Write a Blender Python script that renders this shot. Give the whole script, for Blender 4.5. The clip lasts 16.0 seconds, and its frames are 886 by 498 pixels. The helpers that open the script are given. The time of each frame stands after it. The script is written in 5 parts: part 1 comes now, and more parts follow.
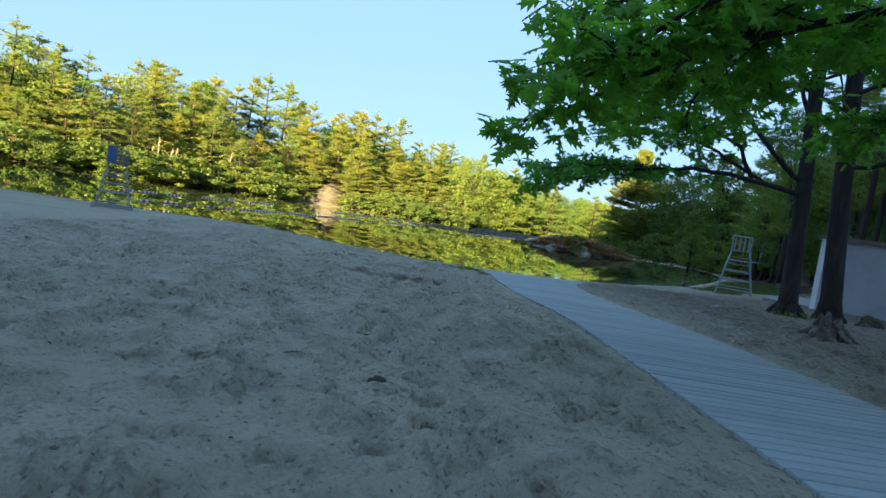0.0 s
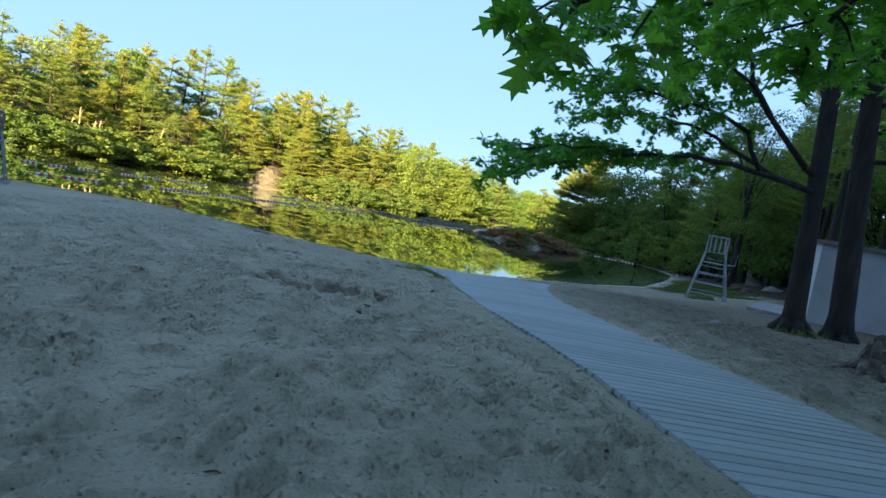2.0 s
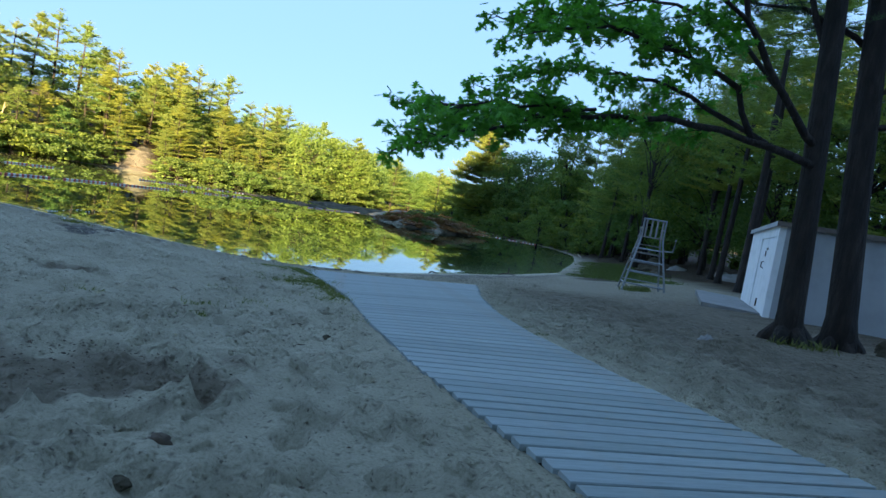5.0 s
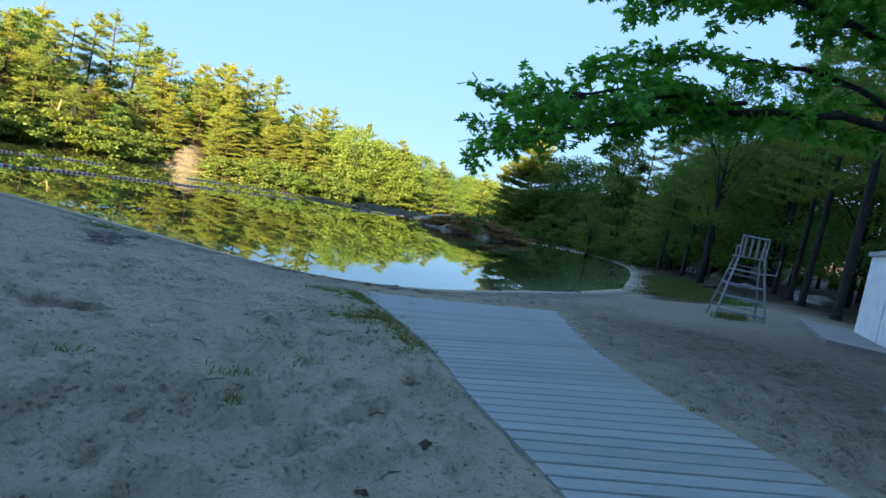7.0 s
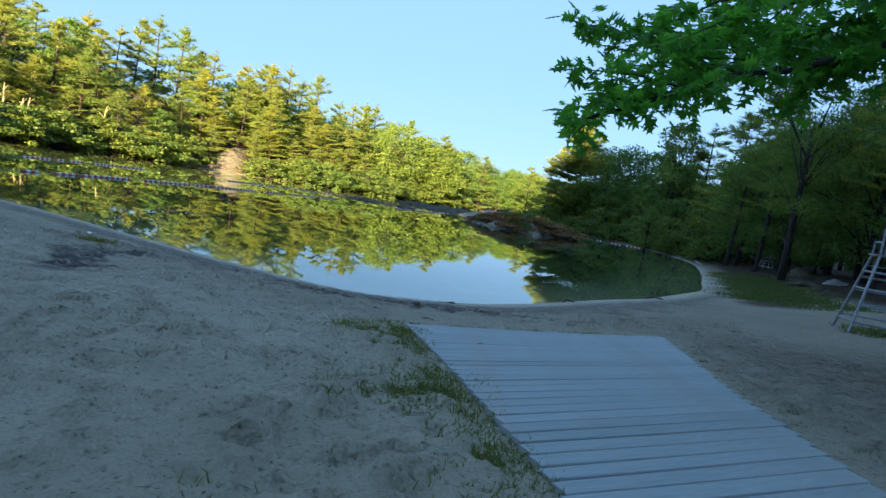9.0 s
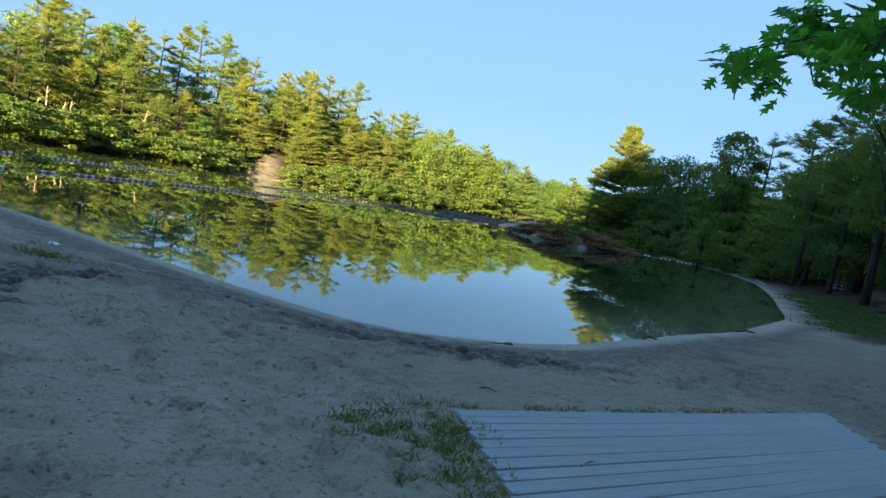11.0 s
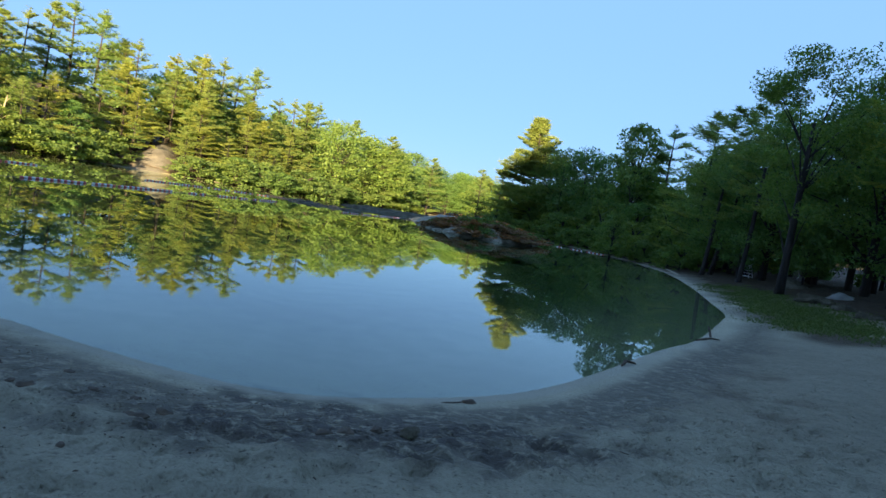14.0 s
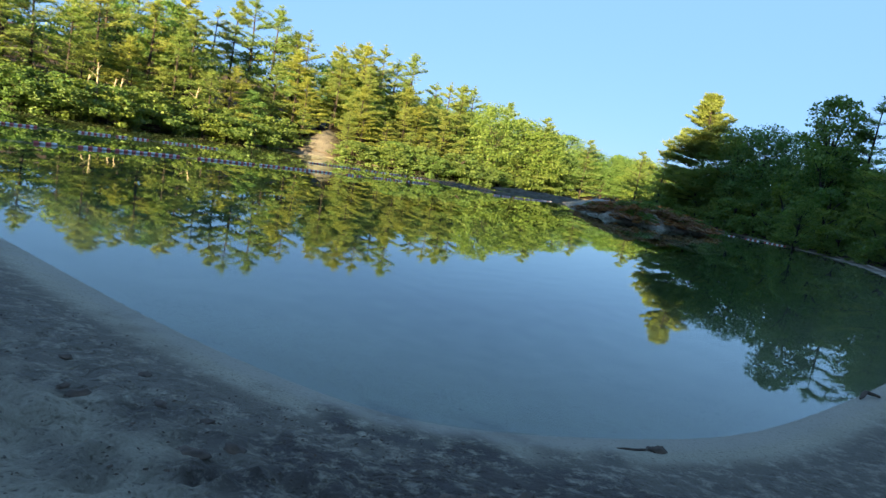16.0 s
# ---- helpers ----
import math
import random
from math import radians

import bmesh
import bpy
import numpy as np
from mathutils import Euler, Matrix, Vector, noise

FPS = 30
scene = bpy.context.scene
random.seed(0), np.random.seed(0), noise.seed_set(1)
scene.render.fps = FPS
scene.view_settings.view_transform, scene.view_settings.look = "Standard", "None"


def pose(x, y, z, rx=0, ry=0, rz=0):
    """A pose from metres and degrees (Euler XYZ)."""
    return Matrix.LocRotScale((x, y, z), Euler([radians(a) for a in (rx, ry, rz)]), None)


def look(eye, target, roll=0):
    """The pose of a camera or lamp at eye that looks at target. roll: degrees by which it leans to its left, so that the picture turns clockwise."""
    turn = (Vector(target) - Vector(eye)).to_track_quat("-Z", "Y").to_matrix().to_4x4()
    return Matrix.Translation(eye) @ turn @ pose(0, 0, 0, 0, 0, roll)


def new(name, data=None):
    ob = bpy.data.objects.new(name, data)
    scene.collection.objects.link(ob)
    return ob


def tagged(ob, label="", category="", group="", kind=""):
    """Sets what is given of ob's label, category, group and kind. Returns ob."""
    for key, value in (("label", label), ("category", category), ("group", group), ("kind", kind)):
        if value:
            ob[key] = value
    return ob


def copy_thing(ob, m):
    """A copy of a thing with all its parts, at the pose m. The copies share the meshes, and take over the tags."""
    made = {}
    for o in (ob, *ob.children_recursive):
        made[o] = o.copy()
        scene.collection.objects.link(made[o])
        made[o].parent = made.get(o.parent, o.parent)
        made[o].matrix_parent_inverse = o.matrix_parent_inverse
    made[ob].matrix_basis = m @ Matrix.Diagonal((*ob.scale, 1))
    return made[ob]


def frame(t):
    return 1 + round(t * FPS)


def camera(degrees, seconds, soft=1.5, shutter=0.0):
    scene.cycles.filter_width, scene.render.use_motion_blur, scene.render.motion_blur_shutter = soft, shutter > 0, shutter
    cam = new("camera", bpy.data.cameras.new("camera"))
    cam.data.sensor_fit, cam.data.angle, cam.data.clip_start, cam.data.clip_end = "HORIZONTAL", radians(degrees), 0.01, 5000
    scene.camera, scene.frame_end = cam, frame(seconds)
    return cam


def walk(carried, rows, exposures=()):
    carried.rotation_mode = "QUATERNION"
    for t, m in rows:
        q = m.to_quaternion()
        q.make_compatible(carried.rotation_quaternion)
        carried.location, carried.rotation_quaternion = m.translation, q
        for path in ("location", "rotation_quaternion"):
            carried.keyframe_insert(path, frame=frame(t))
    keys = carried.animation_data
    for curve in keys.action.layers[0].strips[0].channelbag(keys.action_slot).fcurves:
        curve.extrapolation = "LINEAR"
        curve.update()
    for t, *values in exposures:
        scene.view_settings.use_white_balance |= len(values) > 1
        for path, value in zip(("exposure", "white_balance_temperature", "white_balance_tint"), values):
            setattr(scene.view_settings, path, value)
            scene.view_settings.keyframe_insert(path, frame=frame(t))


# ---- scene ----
cam = camera(72.0, 16.0)

PATH = [
    (0, (0.007, -0.004, 1.981), (0.029, 1.993, 1.864), 9.23),
    (0.5, (-0.057, 0.689, 1.999), (-0.015, 2.685, 1.882), 9.27),
    (1, (-0.083, 1.438, 1.985), (0.003, 3.433, 1.874), 10.18),
    (1.5, (-0.012, 2.216, 1.965), (0.129, 4.207, 1.843), 10.44),
    (2, (-0.009, 2.951, 1.951), (0.197, 4.936, 1.829), 11.11),
    (2.5, (0.078, 3.712, 1.945), (0.331, 5.692, 1.823), 11.12),
    (3, (0.190, 4.451, 1.930), (0.576, 6.410, 1.816), 9.75),
    (3.5, (0.316, 5.134, 1.935), (0.819, 7.066, 1.827), 8.78),
    (4, (0.435, 5.757, 1.967), (0.984, 7.678, 1.865), 9.91),
    (6.5, (0.062, 8.156, 2.009), (0.542, 10.092, 1.873), 11.13),
    (7, (0.098, 8.822, 2.029), (0.517, 10.773, 1.898), 11.44),
    (7.5, (0.105, 9.421, 2.023), (0.447, 11.386, 1.868), 11.24),
    (8, (0.149, 10.072, 2.036), (0.472, 12.039, 1.871), 10.34),
    (10.5, (0.335, 13.709, 1.905), (0.531, 15.692, 1.738), 10.43),
    (11, (0.328, 14.302, 1.905), (0.486, 16.290, 1.745), 10.75),
    (11.5, (0.283, 14.989, 1.876), (0.366, 16.981, 1.721), 12.01),
    (12, (0.149, 15.583, 1.829), (0.164, 17.576, 1.656), 13.54),
    (12.5, (0.182, 16.002, 1.819), (0.321, 17.989, 1.636), 11.17),
    (13, (0.292, 16.418, 1.832), (0.628, 18.383, 1.668), 9.20),
    (13.5, (0.308, 16.759, 1.858), (0.813, 18.691, 1.736), 8.52),
    (14, (0.370, 17.283, 1.836), (0.824, 19.226, 1.709), 10.06),
    (14.5, (0.401, 17.838, 1.768), (0.700, 19.808, 1.596), 12.59),
    (15, (0.361, 18.323, 1.712), (0.512, 20.305, 1.500), 14.14),
    (15.5, (0.364, 18.651, 1.693), (0.399, 20.636, 1.451), 13.53),
    (16, (0.522, 18.800, 1.690), (0.505, 20.782, 1.426), 10.30),
]
walk(cam, [(t, look(eye, target, roll)) for t, eye, target, roll in PATH], [(0, 3.25, 7150, 17), (4, 3.25, 6850, 16), (8, 3.21, 6750, 16), (10.3, 3.03, 6650, 16), (12, 2.88, 6450, 16), (16, 2.99, 6350, 16)])

# ---------------------------------------------------------------- light
SUN_EL, SUN_AZ = 9.5, 198.0      # degrees; azimuth clockwise from +y
world = bpy.data.worlds.new("sky")
scene.world = world
world.use_nodes = True
wn = world.node_tree
sky = wn.nodes.new("ShaderNodeTexSky")
sky.sky_type = "NISHITA"
sky.sun_disc = False
sky.sun_elevation = radians(SUN_EL)
sky.sun_rotation = radians(SUN_AZ)
sky.air_density, sky.dust_density, sky.ozone_density = 1.0, 0.1, 3.0
sky.altitude = 300
haze = wn.nodes.new("ShaderNodeMix")
haze.data_type = "RGBA"
haze.inputs[0].default_value = 0.9
haze.inputs[7].default_value = (0.72, 1.43, 2.55, 1)      # even morning haze over the clear sky
wn.links.new(sky.outputs[0], haze.inputs[6])
wn.links.new(haze.outputs[2], wn.nodes["Background"].inputs[0])
wn.nodes["Background"].inputs[1].default_value = 0.056
sun = new("sun", bpy.data.lights.new("sun", "SUN"))
sun.data.energy, sun.data.angle, sun.data.color = 5.0, radians(0.6), (1.0, 0.77, 0.36)
sdir = Vector((math.sin(radians(SUN_AZ)) * math.cos(radians(SUN_EL)), math.cos(radians(SUN_AZ)) * math.cos(radians(SUN_EL)), math.sin(radians(SUN_EL))))
sun.matrix_world = look(sdir * 50, (0, 0, 0))

rng = np.random.default_rng(11)


# ---------------------------------------------------------------- materials
def material(name, rough=0.8, metal=0.0, spec=0.5):
    m = bpy.data.materials.new(name)
    m.use_nodes = True
    b = m.node_tree.nodes["Principled BSDF"]
    b.inputs["Roughness"].default_value = rough
    b.inputs["Metallic"].default_value = metal
    b.inputs["Specular IOR Level"].default_value = spec
    return m, m.node_tree, b


def node(t, kind, **values):
    n = t.nodes.new(kind)
    for key, value in values.items():
        n.inputs[key.replace("_", " ")].default_value = value
    return n


def noise_of(t, scale, detail=4.0, rough=0.55, coords="Object", stretch=None):
    tc = t.nodes.new("ShaderNodeTexCoord")
    n = node(t, "ShaderNodeTexNoise", Scale=scale, Detail=detail, Roughness=rough)
    if stretch:
        mp = t.nodes.new("ShaderNodeMapping")
        mp.inputs["Scale"].default_value = stretch
        t.links.new(tc.outputs[coords], mp.inputs[0])
        t.links.new(mp.outputs[0], n.inputs["Vector"])
    else:
        t.links.new(tc.outputs[coords], n.inputs["Vector"])
    return n.outputs["Fac"]


def ramp(t, fac, stops):
    r = t.nodes.new("ShaderNodeValToRGB")
    e = r.color_ramp.elements
    while len(e) < len(stops):
        e.new(0.5)
    for k, (p, c) in enumerate(stops):
        e[k].position, e[k].color = p, (*c, 1)
    t.links.new(fac, r.inputs[0])
    return r.outputs[0]


def mix(t, fac, a, b, mode="MIX"):
    m = t.nodes.new("ShaderNodeMix")
    m.data_type, m.blend_type = "RGBA", mode
    for socket, v in ((m.inputs[0], fac), (m.inputs[6], a), (m.inputs[7], b)):
        if isinstance(v, (int, float)):
            socket.default_value = v
        elif isinstance(v, tuple):
            socket.default_value = (*v, 1)
        else:
            t.links.new(v, socket)
    return m.outputs[2]


def bump(t, b, height, strength, distance):
    n = node(t, "ShaderNodeBump", Strength=strength, Distance=distance)
    t.links.new(height, n.inputs["Height"])
    t.links.new(n.outputs[0], b.inputs["Normal"])


def attr(t, name):
    a = t.nodes.new("ShaderNodeAttribute")
    a.attribute_name = name
    return a.outputs["Fac"]


def plain(name, stops, scale=6.0, rough=0.7, metal=0.0, bumps=(40.0, 0.3, 0.01), stretch=None, spec=0.5):
    m, t, b = material(name, rough, metal, spec)
    f = noise_of(t, scale, 6.0, 0.6, "Object", stretch)
    t.links.new(ramp(t, f, stops), b.inputs["Base Color"])
    bump(t, b, noise_of(t, bumps[0], 5.0, 0.6, "Object", stretch), bumps[1], bumps[2])
    return m


def leafy(name, dark, light, through_light=0.35, rough=0.55):
    m, t, b = material(name, rough, 0.0, 0.25)
    g = t.nodes.new("ShaderNodeNewGeometry")
    o = t.nodes.new("ShaderNodeObjectInfo")
    c = ramp(t, g.outputs["Random Per Island"], [(0.0, dark), (1.0, light)])
    hue = ramp(t, o.outputs["Random"], [(0.0, (0.8, 0.95, 0.9)), (0.5, (1.0, 1.0, 1.0)), (1.0, (1.25, 1.1, 0.8))])
    c = mix(t, 1.0, c, hue, "MULTIPLY")
    t.links.new(c, b.inputs["Base Color"])
    tr = t.nodes.new("ShaderNodeBsdfTranslucent")
    t.links.new(mix(t, 1.0, c, (1.3, 1.35, 0.6), "MULTIPLY"), tr.inputs[0])
    sh = t.nodes.new("ShaderNodeMixShader")
    sh.inputs[0].default_value = through_light
    out = t.nodes["Material Output"]
    t.links.new(b.outputs[0], sh.inputs[1])
    t.links.new(tr.outputs[0], sh.inputs[2])
    t.links.new(sh.outputs[0], out.inputs[0])
    return m


def maths(t, op, a, b=0.0, c=0.0):
    n = t.nodes.new("ShaderNodeMath")
    n.operation = op
    for socket, v in zip(n.inputs, (a, b, c)):
        if isinstance(v, (int, float)):
            socket.default_value = v
        else:
            t.links.new(v, socket)
    return n.outputs[0]


def cells(t, scale, warp, amount):
    """Distance to scattered points, with the points' places warped: pits with ridges between them."""
    tc = t.nodes.new("ShaderNodeTexCoord")
    nz = node(t, "ShaderNodeTexNoise", Scale=warp, Detail=3.0, Roughness=0.6)
    t.links.new(tc.outputs["Object"], nz.inputs["Vector"])
    sc = t.nodes.new("ShaderNodeVectorMath")
    sc.operation = "SCALE"
    sc.inputs["Scale"].default_value = amount
    t.links.new(nz.outputs["Color"], sc.inputs[0])
    ad = t.nodes.new("ShaderNodeVectorMath")
    t.links.new(tc.outputs["Object"], ad.inputs[0])
    t.links.new(sc.outputs[0], ad.inputs[1])
    v = node(t, "ShaderNodeTexVoronoi", Scale=scale)
    t.links.new(ad.outputs[0], v.inputs["Vector"])
    return v.outputs["Distance"]


def ground_material():
    m, t, b = material("sand_and_soil", 0.92, 0.0, 0.2)
    fine = noise_of(t, 55.0, 6.0, 0.7)
    broad = noise_of(t, 0.8, 6.0, 0.62)
    tread = ramp(t, cells(t, 6.5, 4.0, 0.35), [(0.05, (0, 0, 0)), (0.42, (0.8, 0.8, 0.8)), (0.7, (1, 1, 1))])
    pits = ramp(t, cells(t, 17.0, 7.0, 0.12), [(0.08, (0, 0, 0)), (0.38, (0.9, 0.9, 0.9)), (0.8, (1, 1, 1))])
    trodden = ramp(t, noise_of(t, 1.1, 4.0, 0.6), [(0.34, (0.6, 0.6, 0.6)), (0.56, (1, 1, 1))])
    sand = ramp(t, fine, [(0.30, (0.29, 0.258, 0.168)), (0.47, (0.472, 0.424, 0.31)), (0.68, (0.575, 0.518, 0.378))])
    sand = mix(t, ramp(t, broad, [(0.35, (0, 0, 0)), (0.68, (0.6, 0.6, 0.6))]), sand, (0.37, 0.33, 0.235))
    # shade in the small pits, put into the sand's colour
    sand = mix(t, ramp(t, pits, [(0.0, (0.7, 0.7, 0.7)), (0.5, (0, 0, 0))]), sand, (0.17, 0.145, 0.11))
    specks = ramp(t, noise_of(t, 34.0, 3.0, 0.5), [(0.66, (0, 0, 0)), (0.71, (0.8, 0.8, 0.8))])
    sand = mix(t, specks, sand, (0.11, 0.09, 0.07))
    sand = mix(t, attr(t, "rim"), sand, (0.46, 0.43, 0.36))
    blot = ramp(t, noise_of(t, 8.0, 8.0, 0.76), [(0.34, (0, 0, 0)), (0.50, (1, 1, 1))])
    wet = mix(t, maths(t, "MULTIPLY", attr(t, "damp"), blot), sand, (0.058, 0.05, 0.042))
    brown = ramp(t, noise_of(t, 6.0, 8.0, 0.7), [(0.35, (0.10, 0.075, 0.05)), (0.6, (0.22, 0.175, 0.125))])
    wet = mix(t, attr(t, "litter"), wet, brown)
    soil = ramp(t, noise_of(t, 1.3, 8.0, 0.7), [(0.3, (0.03, 0.022, 0.013)), (0.55, (0.075, 0.05, 0.03)), (0.75, (0.05, 0.06, 0.02))])
    c = mix(t, attr(t, "soil"), wet, soil)
    c = mix(t, attr(t, "bare"), c, ramp(t, noise_of(t, 0.8, 6.0, 0.6), [(0.3, (0.105, 0.095, 0.08)), (0.7, (0.185, 0.17, 0.15))]))
    bed = ramp(t, noise_of(t, 0.9, 6.0, 0.6), [(0.3, (0.06, 0.085, 0.035)), (0.7, (0.10, 0.125, 0.055))])
    c = mix(t, attr(t, "bed"), c, bed)
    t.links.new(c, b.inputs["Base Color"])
    r = t.nodes.new("ShaderNodeMapRange")
    r.inputs["To Min"].default_value, r.inputs["To Max"].default_value = 0.95, 0.6
    t.links.new(attr(t, "damp"), r.inputs["Value"])
    t.links.new(r.outputs[0], b.inputs["Roughness"])
    h = maths(t, "MULTIPLY", tread, 1.0)
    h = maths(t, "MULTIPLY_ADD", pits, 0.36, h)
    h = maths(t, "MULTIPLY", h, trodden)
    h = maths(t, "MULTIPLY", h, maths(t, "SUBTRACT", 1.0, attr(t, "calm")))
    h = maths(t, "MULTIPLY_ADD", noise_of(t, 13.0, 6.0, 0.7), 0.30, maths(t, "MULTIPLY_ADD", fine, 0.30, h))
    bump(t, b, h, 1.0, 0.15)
    return m


def water_material():
    m = bpy.data.materials.new("lake_water")
    m.use_nodes = True
    t = m.node_tree
    t.nodes.remove(t.nodes["Principled BSDF"])
    fr = node(t, "ShaderNodeFresnel", IOR=1.42)
    gl = t.nodes.new("ShaderNodeBsdfGlossy")
    gl.inputs["Roughness"].default_value = 0.004
    gl.inputs["Color"].default_value = (0.93, 1, 0.97, 1)
    tr = t.nodes.new("ShaderNodeBsdfTransparent")
    tr.inputs[0].default_value = (0.74, 0.85, 0.76, 1)
    sh = t.nodes.new("ShaderNodeMixShader")
    bp = node(t, "ShaderNodeBump", Strength=0.003, Distance=0.05)
    t.links.new(noise_of(t, 2.2, 3.0, 0.5, "Object", (1.0, 0.45, 1.0)), bp.inputs["Height"])
    t.links.new(bp.outputs[0], gl.inputs["Normal"])
    t.links.new(bp.outputs[0], fr.inputs["Normal"])
    t.links.new(fr.outputs[0], sh.inputs[0])
    t.links.new(tr.outputs[0], sh.inputs[1])
    t.links.new(gl.outputs[0], sh.inputs[2])
    t.links.new(sh.outputs[0], t.nodes["Material Output"].inputs[0])
    return m


def board_material():
    m, t, b = material("weathered_board", 0.75, 0.0, 0.4)
    o = t.nodes.new("ShaderNodeObjectInfo")
    tone = ramp(t, o.outputs["Random"], [(0.0, (0.22, 0.26, 0.25)), (0.5, (0.28, 0.325, 0.315)), (1.0, (0.25, 0.29, 0.285))])
    grain = ramp(t, noise_of(t, 5.0, 8.0, 0.7, "Object", (1.0, 14.0, 6.0)), [(0.25, (0.7, 0.7, 0.7)), (0.6, (1.0, 1.0, 1.0)), (0.8, (1.12, 1.1, 1.08))])
    c = mix(t, 1.0, tone, grain, "MULTIPLY")
    c = mix(t, ramp(t, noise_of(t, 1.7, 7.0, 0.65), [(0.5, (0, 0, 0)), (0.75, (0.55, 0.55, 0.55))]), c, (0.30, 0.25, 0.19))
    t.links.new(c, b.inputs["Base Color"])
    bump(t, b, noise_of(t, 6.0, 8.0, 0.7, "Object", (1.0, 16.0, 6.0)), 0.35, 0.004)
    return m


M_GROUND, M_WATER, M_BOARD = ground_material(), water_material(), board_material()
M_BARK = plain("dark_bark", [(0.3, (0.007, 0.005, 0.004)), (0.55, (0.021, 0.015, 0.011)), (0.75, (0.045, 0.033, 0.025))], 7.0, 0.95, 0, (9.0, 1.0, 0.09), (1, 1, 0.22))
M_BARK_PALE = plain("pale_bark", [(0.3, (0.15, 0.12, 0.085)), (0.6, (0.31, 0.26, 0.19)), (0.8, (0.38, 0.33, 0.26))], 4.0, 0.9, 0, (12.0, 0.6, 0.03), (1, 1, 0.3))
# needle colour lightened to stand in for hazy light on the far wood
M_PINE = leafy("lightened_pine_needles", (0.13, 0.185, 0.06), (0.24, 0.285, 0.088), 0.58)
M_BROAD = leafy("broad_leaves", (0.068, 0.138, 0.043), (0.15, 0.228, 0.068), 0.5)
M_OAK = leafy("oak_leaves", (0.055, 0.20, 0.034), (0.125, 0.35, 0.06), 0.58, 0.42)
M_NEEDLE = leafy("dark_needles", (0.03, 0.07, 0.035), (0.07, 0.125, 0.055), 0.3)
M_SHRUB = leafy("shrub_leaves", (0.075, 0.13, 0.04), (0.15, 0.21, 0.062), 0.55)
M_RUSSET = leafy("russet_leaves", (0.16, 0.06, 0.035), (0.27, 0.16, 0.06), 0.3)
M_GRASS = leafy("grass_blades", (0.07, 0.10, 0.028), (0.16, 0.185, 0.058), 0.3)
M_MOSS = leafy("bank_grass", (0.06, 0.085, 0.018), (0.125, 0.15, 0.034), 0.25)
M_ROCK = plain("granite", [(0.3, (0.035, 0.03, 0.02)), (0.5, (0.085, 0.072, 0.048)), (0.68, (0.15, 0.13, 0.095)), (0.8, (0.24, 0.22, 0.185))], 1.3, 0.95, 0, (4.0, 1.0, 0.25), None, 0.12)


def ledge_material():
    """Dark, stained rock low down by the water, paler bare granite on the worn crown."""
    m, t, b = material("island_granite", 0.95, 0.0, 0.12)
    low = ramp(t, noise_of(t, 1.3, 7.0, 0.65), [(0.3, (0.12, 0.105, 0.07)), (0.5, (0.25, 0.22, 0.16)), (0.7, (0.36, 0.33, 0.26))])
    high = ramp(t, noise_of(t, 0.9, 7.0, 0.65), [(0.3, (0.17, 0.16, 0.135)), (0.5, (0.30, 0.285, 0.25)), (0.7, (0.40, 0.385, 0.35))])
    tc = t.nodes.new("ShaderNodeTexCoord")
    xyz = t.nodes.new("ShaderNodeSeparateXYZ")
    t.links.new(tc.outputs["Object"], xyz.inputs[0])
    up = maths(t, "MULTIPLY_ADD", noise_of(t, 0.5, 5.0, 0.6), 1.4, maths(t, "ADD", xyz.outputs["Z"], -0.7))
    f = ramp(t, up, [(0.75, (0, 0, 0)), (1.0, (1, 1, 1))])
    t.links.new(mix(t, f, low, high), b.inputs["Base Color"])
    bump(t, b, noise_of(t, 3.0, 7.0, 0.65), 1.0, 0.3)
    return m


M_LEDGE = ledge_material()
M_PALE_ROCK = plain("pale_granite", [(0.3, (0.16, 0.15, 0.14)), (0.55, (0.26, 0.25, 0.23)), (0.75, (0.34, 0.33, 0.31))], 1.1, 0.85, 0, (5.0, 0.7, 0.08))
M_STEEL = plain("galvanised_steel", [(0.3, (0.17, 0.19, 0.20)), (0.7, (0.30, 0.32, 0.335))], 14.0, 0.48, 0.7, (60.0, 0.15, 0.002))
M_GREYWOOD = plain("grey_wood", [(0.3, (0.15, 0.14, 0.13)), (0.6, (0.28, 0.27, 0.25)), (0.8, (0.36, 0.34, 0.32))], 5.0, 0.85, 0, (30.0, 0.5, 0.006), (1, 8, 8))
M_STUMP = plain("split_stump_wood", [(0.3, (0.025, 0.019, 0.015)), (0.5, (0.09, 0.068, 0.05)), (0.7, (0.22, 0.18, 0.145))], 6.0, 0.95, 0, (14.0, 1.0, 0.05), (1, 1, 0.25))
M_BLUE = plain("blue_panel", [(0.3, (0.05, 0.09, 0.20)), (0.7, (0.08, 0.13, 0.27))], 6.0, 0.55)
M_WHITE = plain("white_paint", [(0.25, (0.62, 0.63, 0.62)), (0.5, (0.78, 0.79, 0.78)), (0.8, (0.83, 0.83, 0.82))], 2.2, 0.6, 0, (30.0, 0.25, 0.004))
# less than half as bright as the white front; sides, back and fascia
M_WALL = plain("grey_siding", [(0.25, (0.27, 0.28, 0.28)), (0.5, (0.34, 0.35, 0.35)), (0.8, (0.38, 0.39, 0.39))], 1.4, 0.75, 0, (25.0, 0.3, 0.005))
M_TRIM = plain("brown_trim", [(0.3, (0.10, 0.075, 0.06)), (0.7, (0.20, 0.16, 0.13))], 5.0, 0.7)
M_IRON = plain("rusty_iron", [(0.3, (0.03, 0.025, 0.022)), (0.7, (0.10, 0.055, 0.035))], 18.0, 0.6, 0.6)
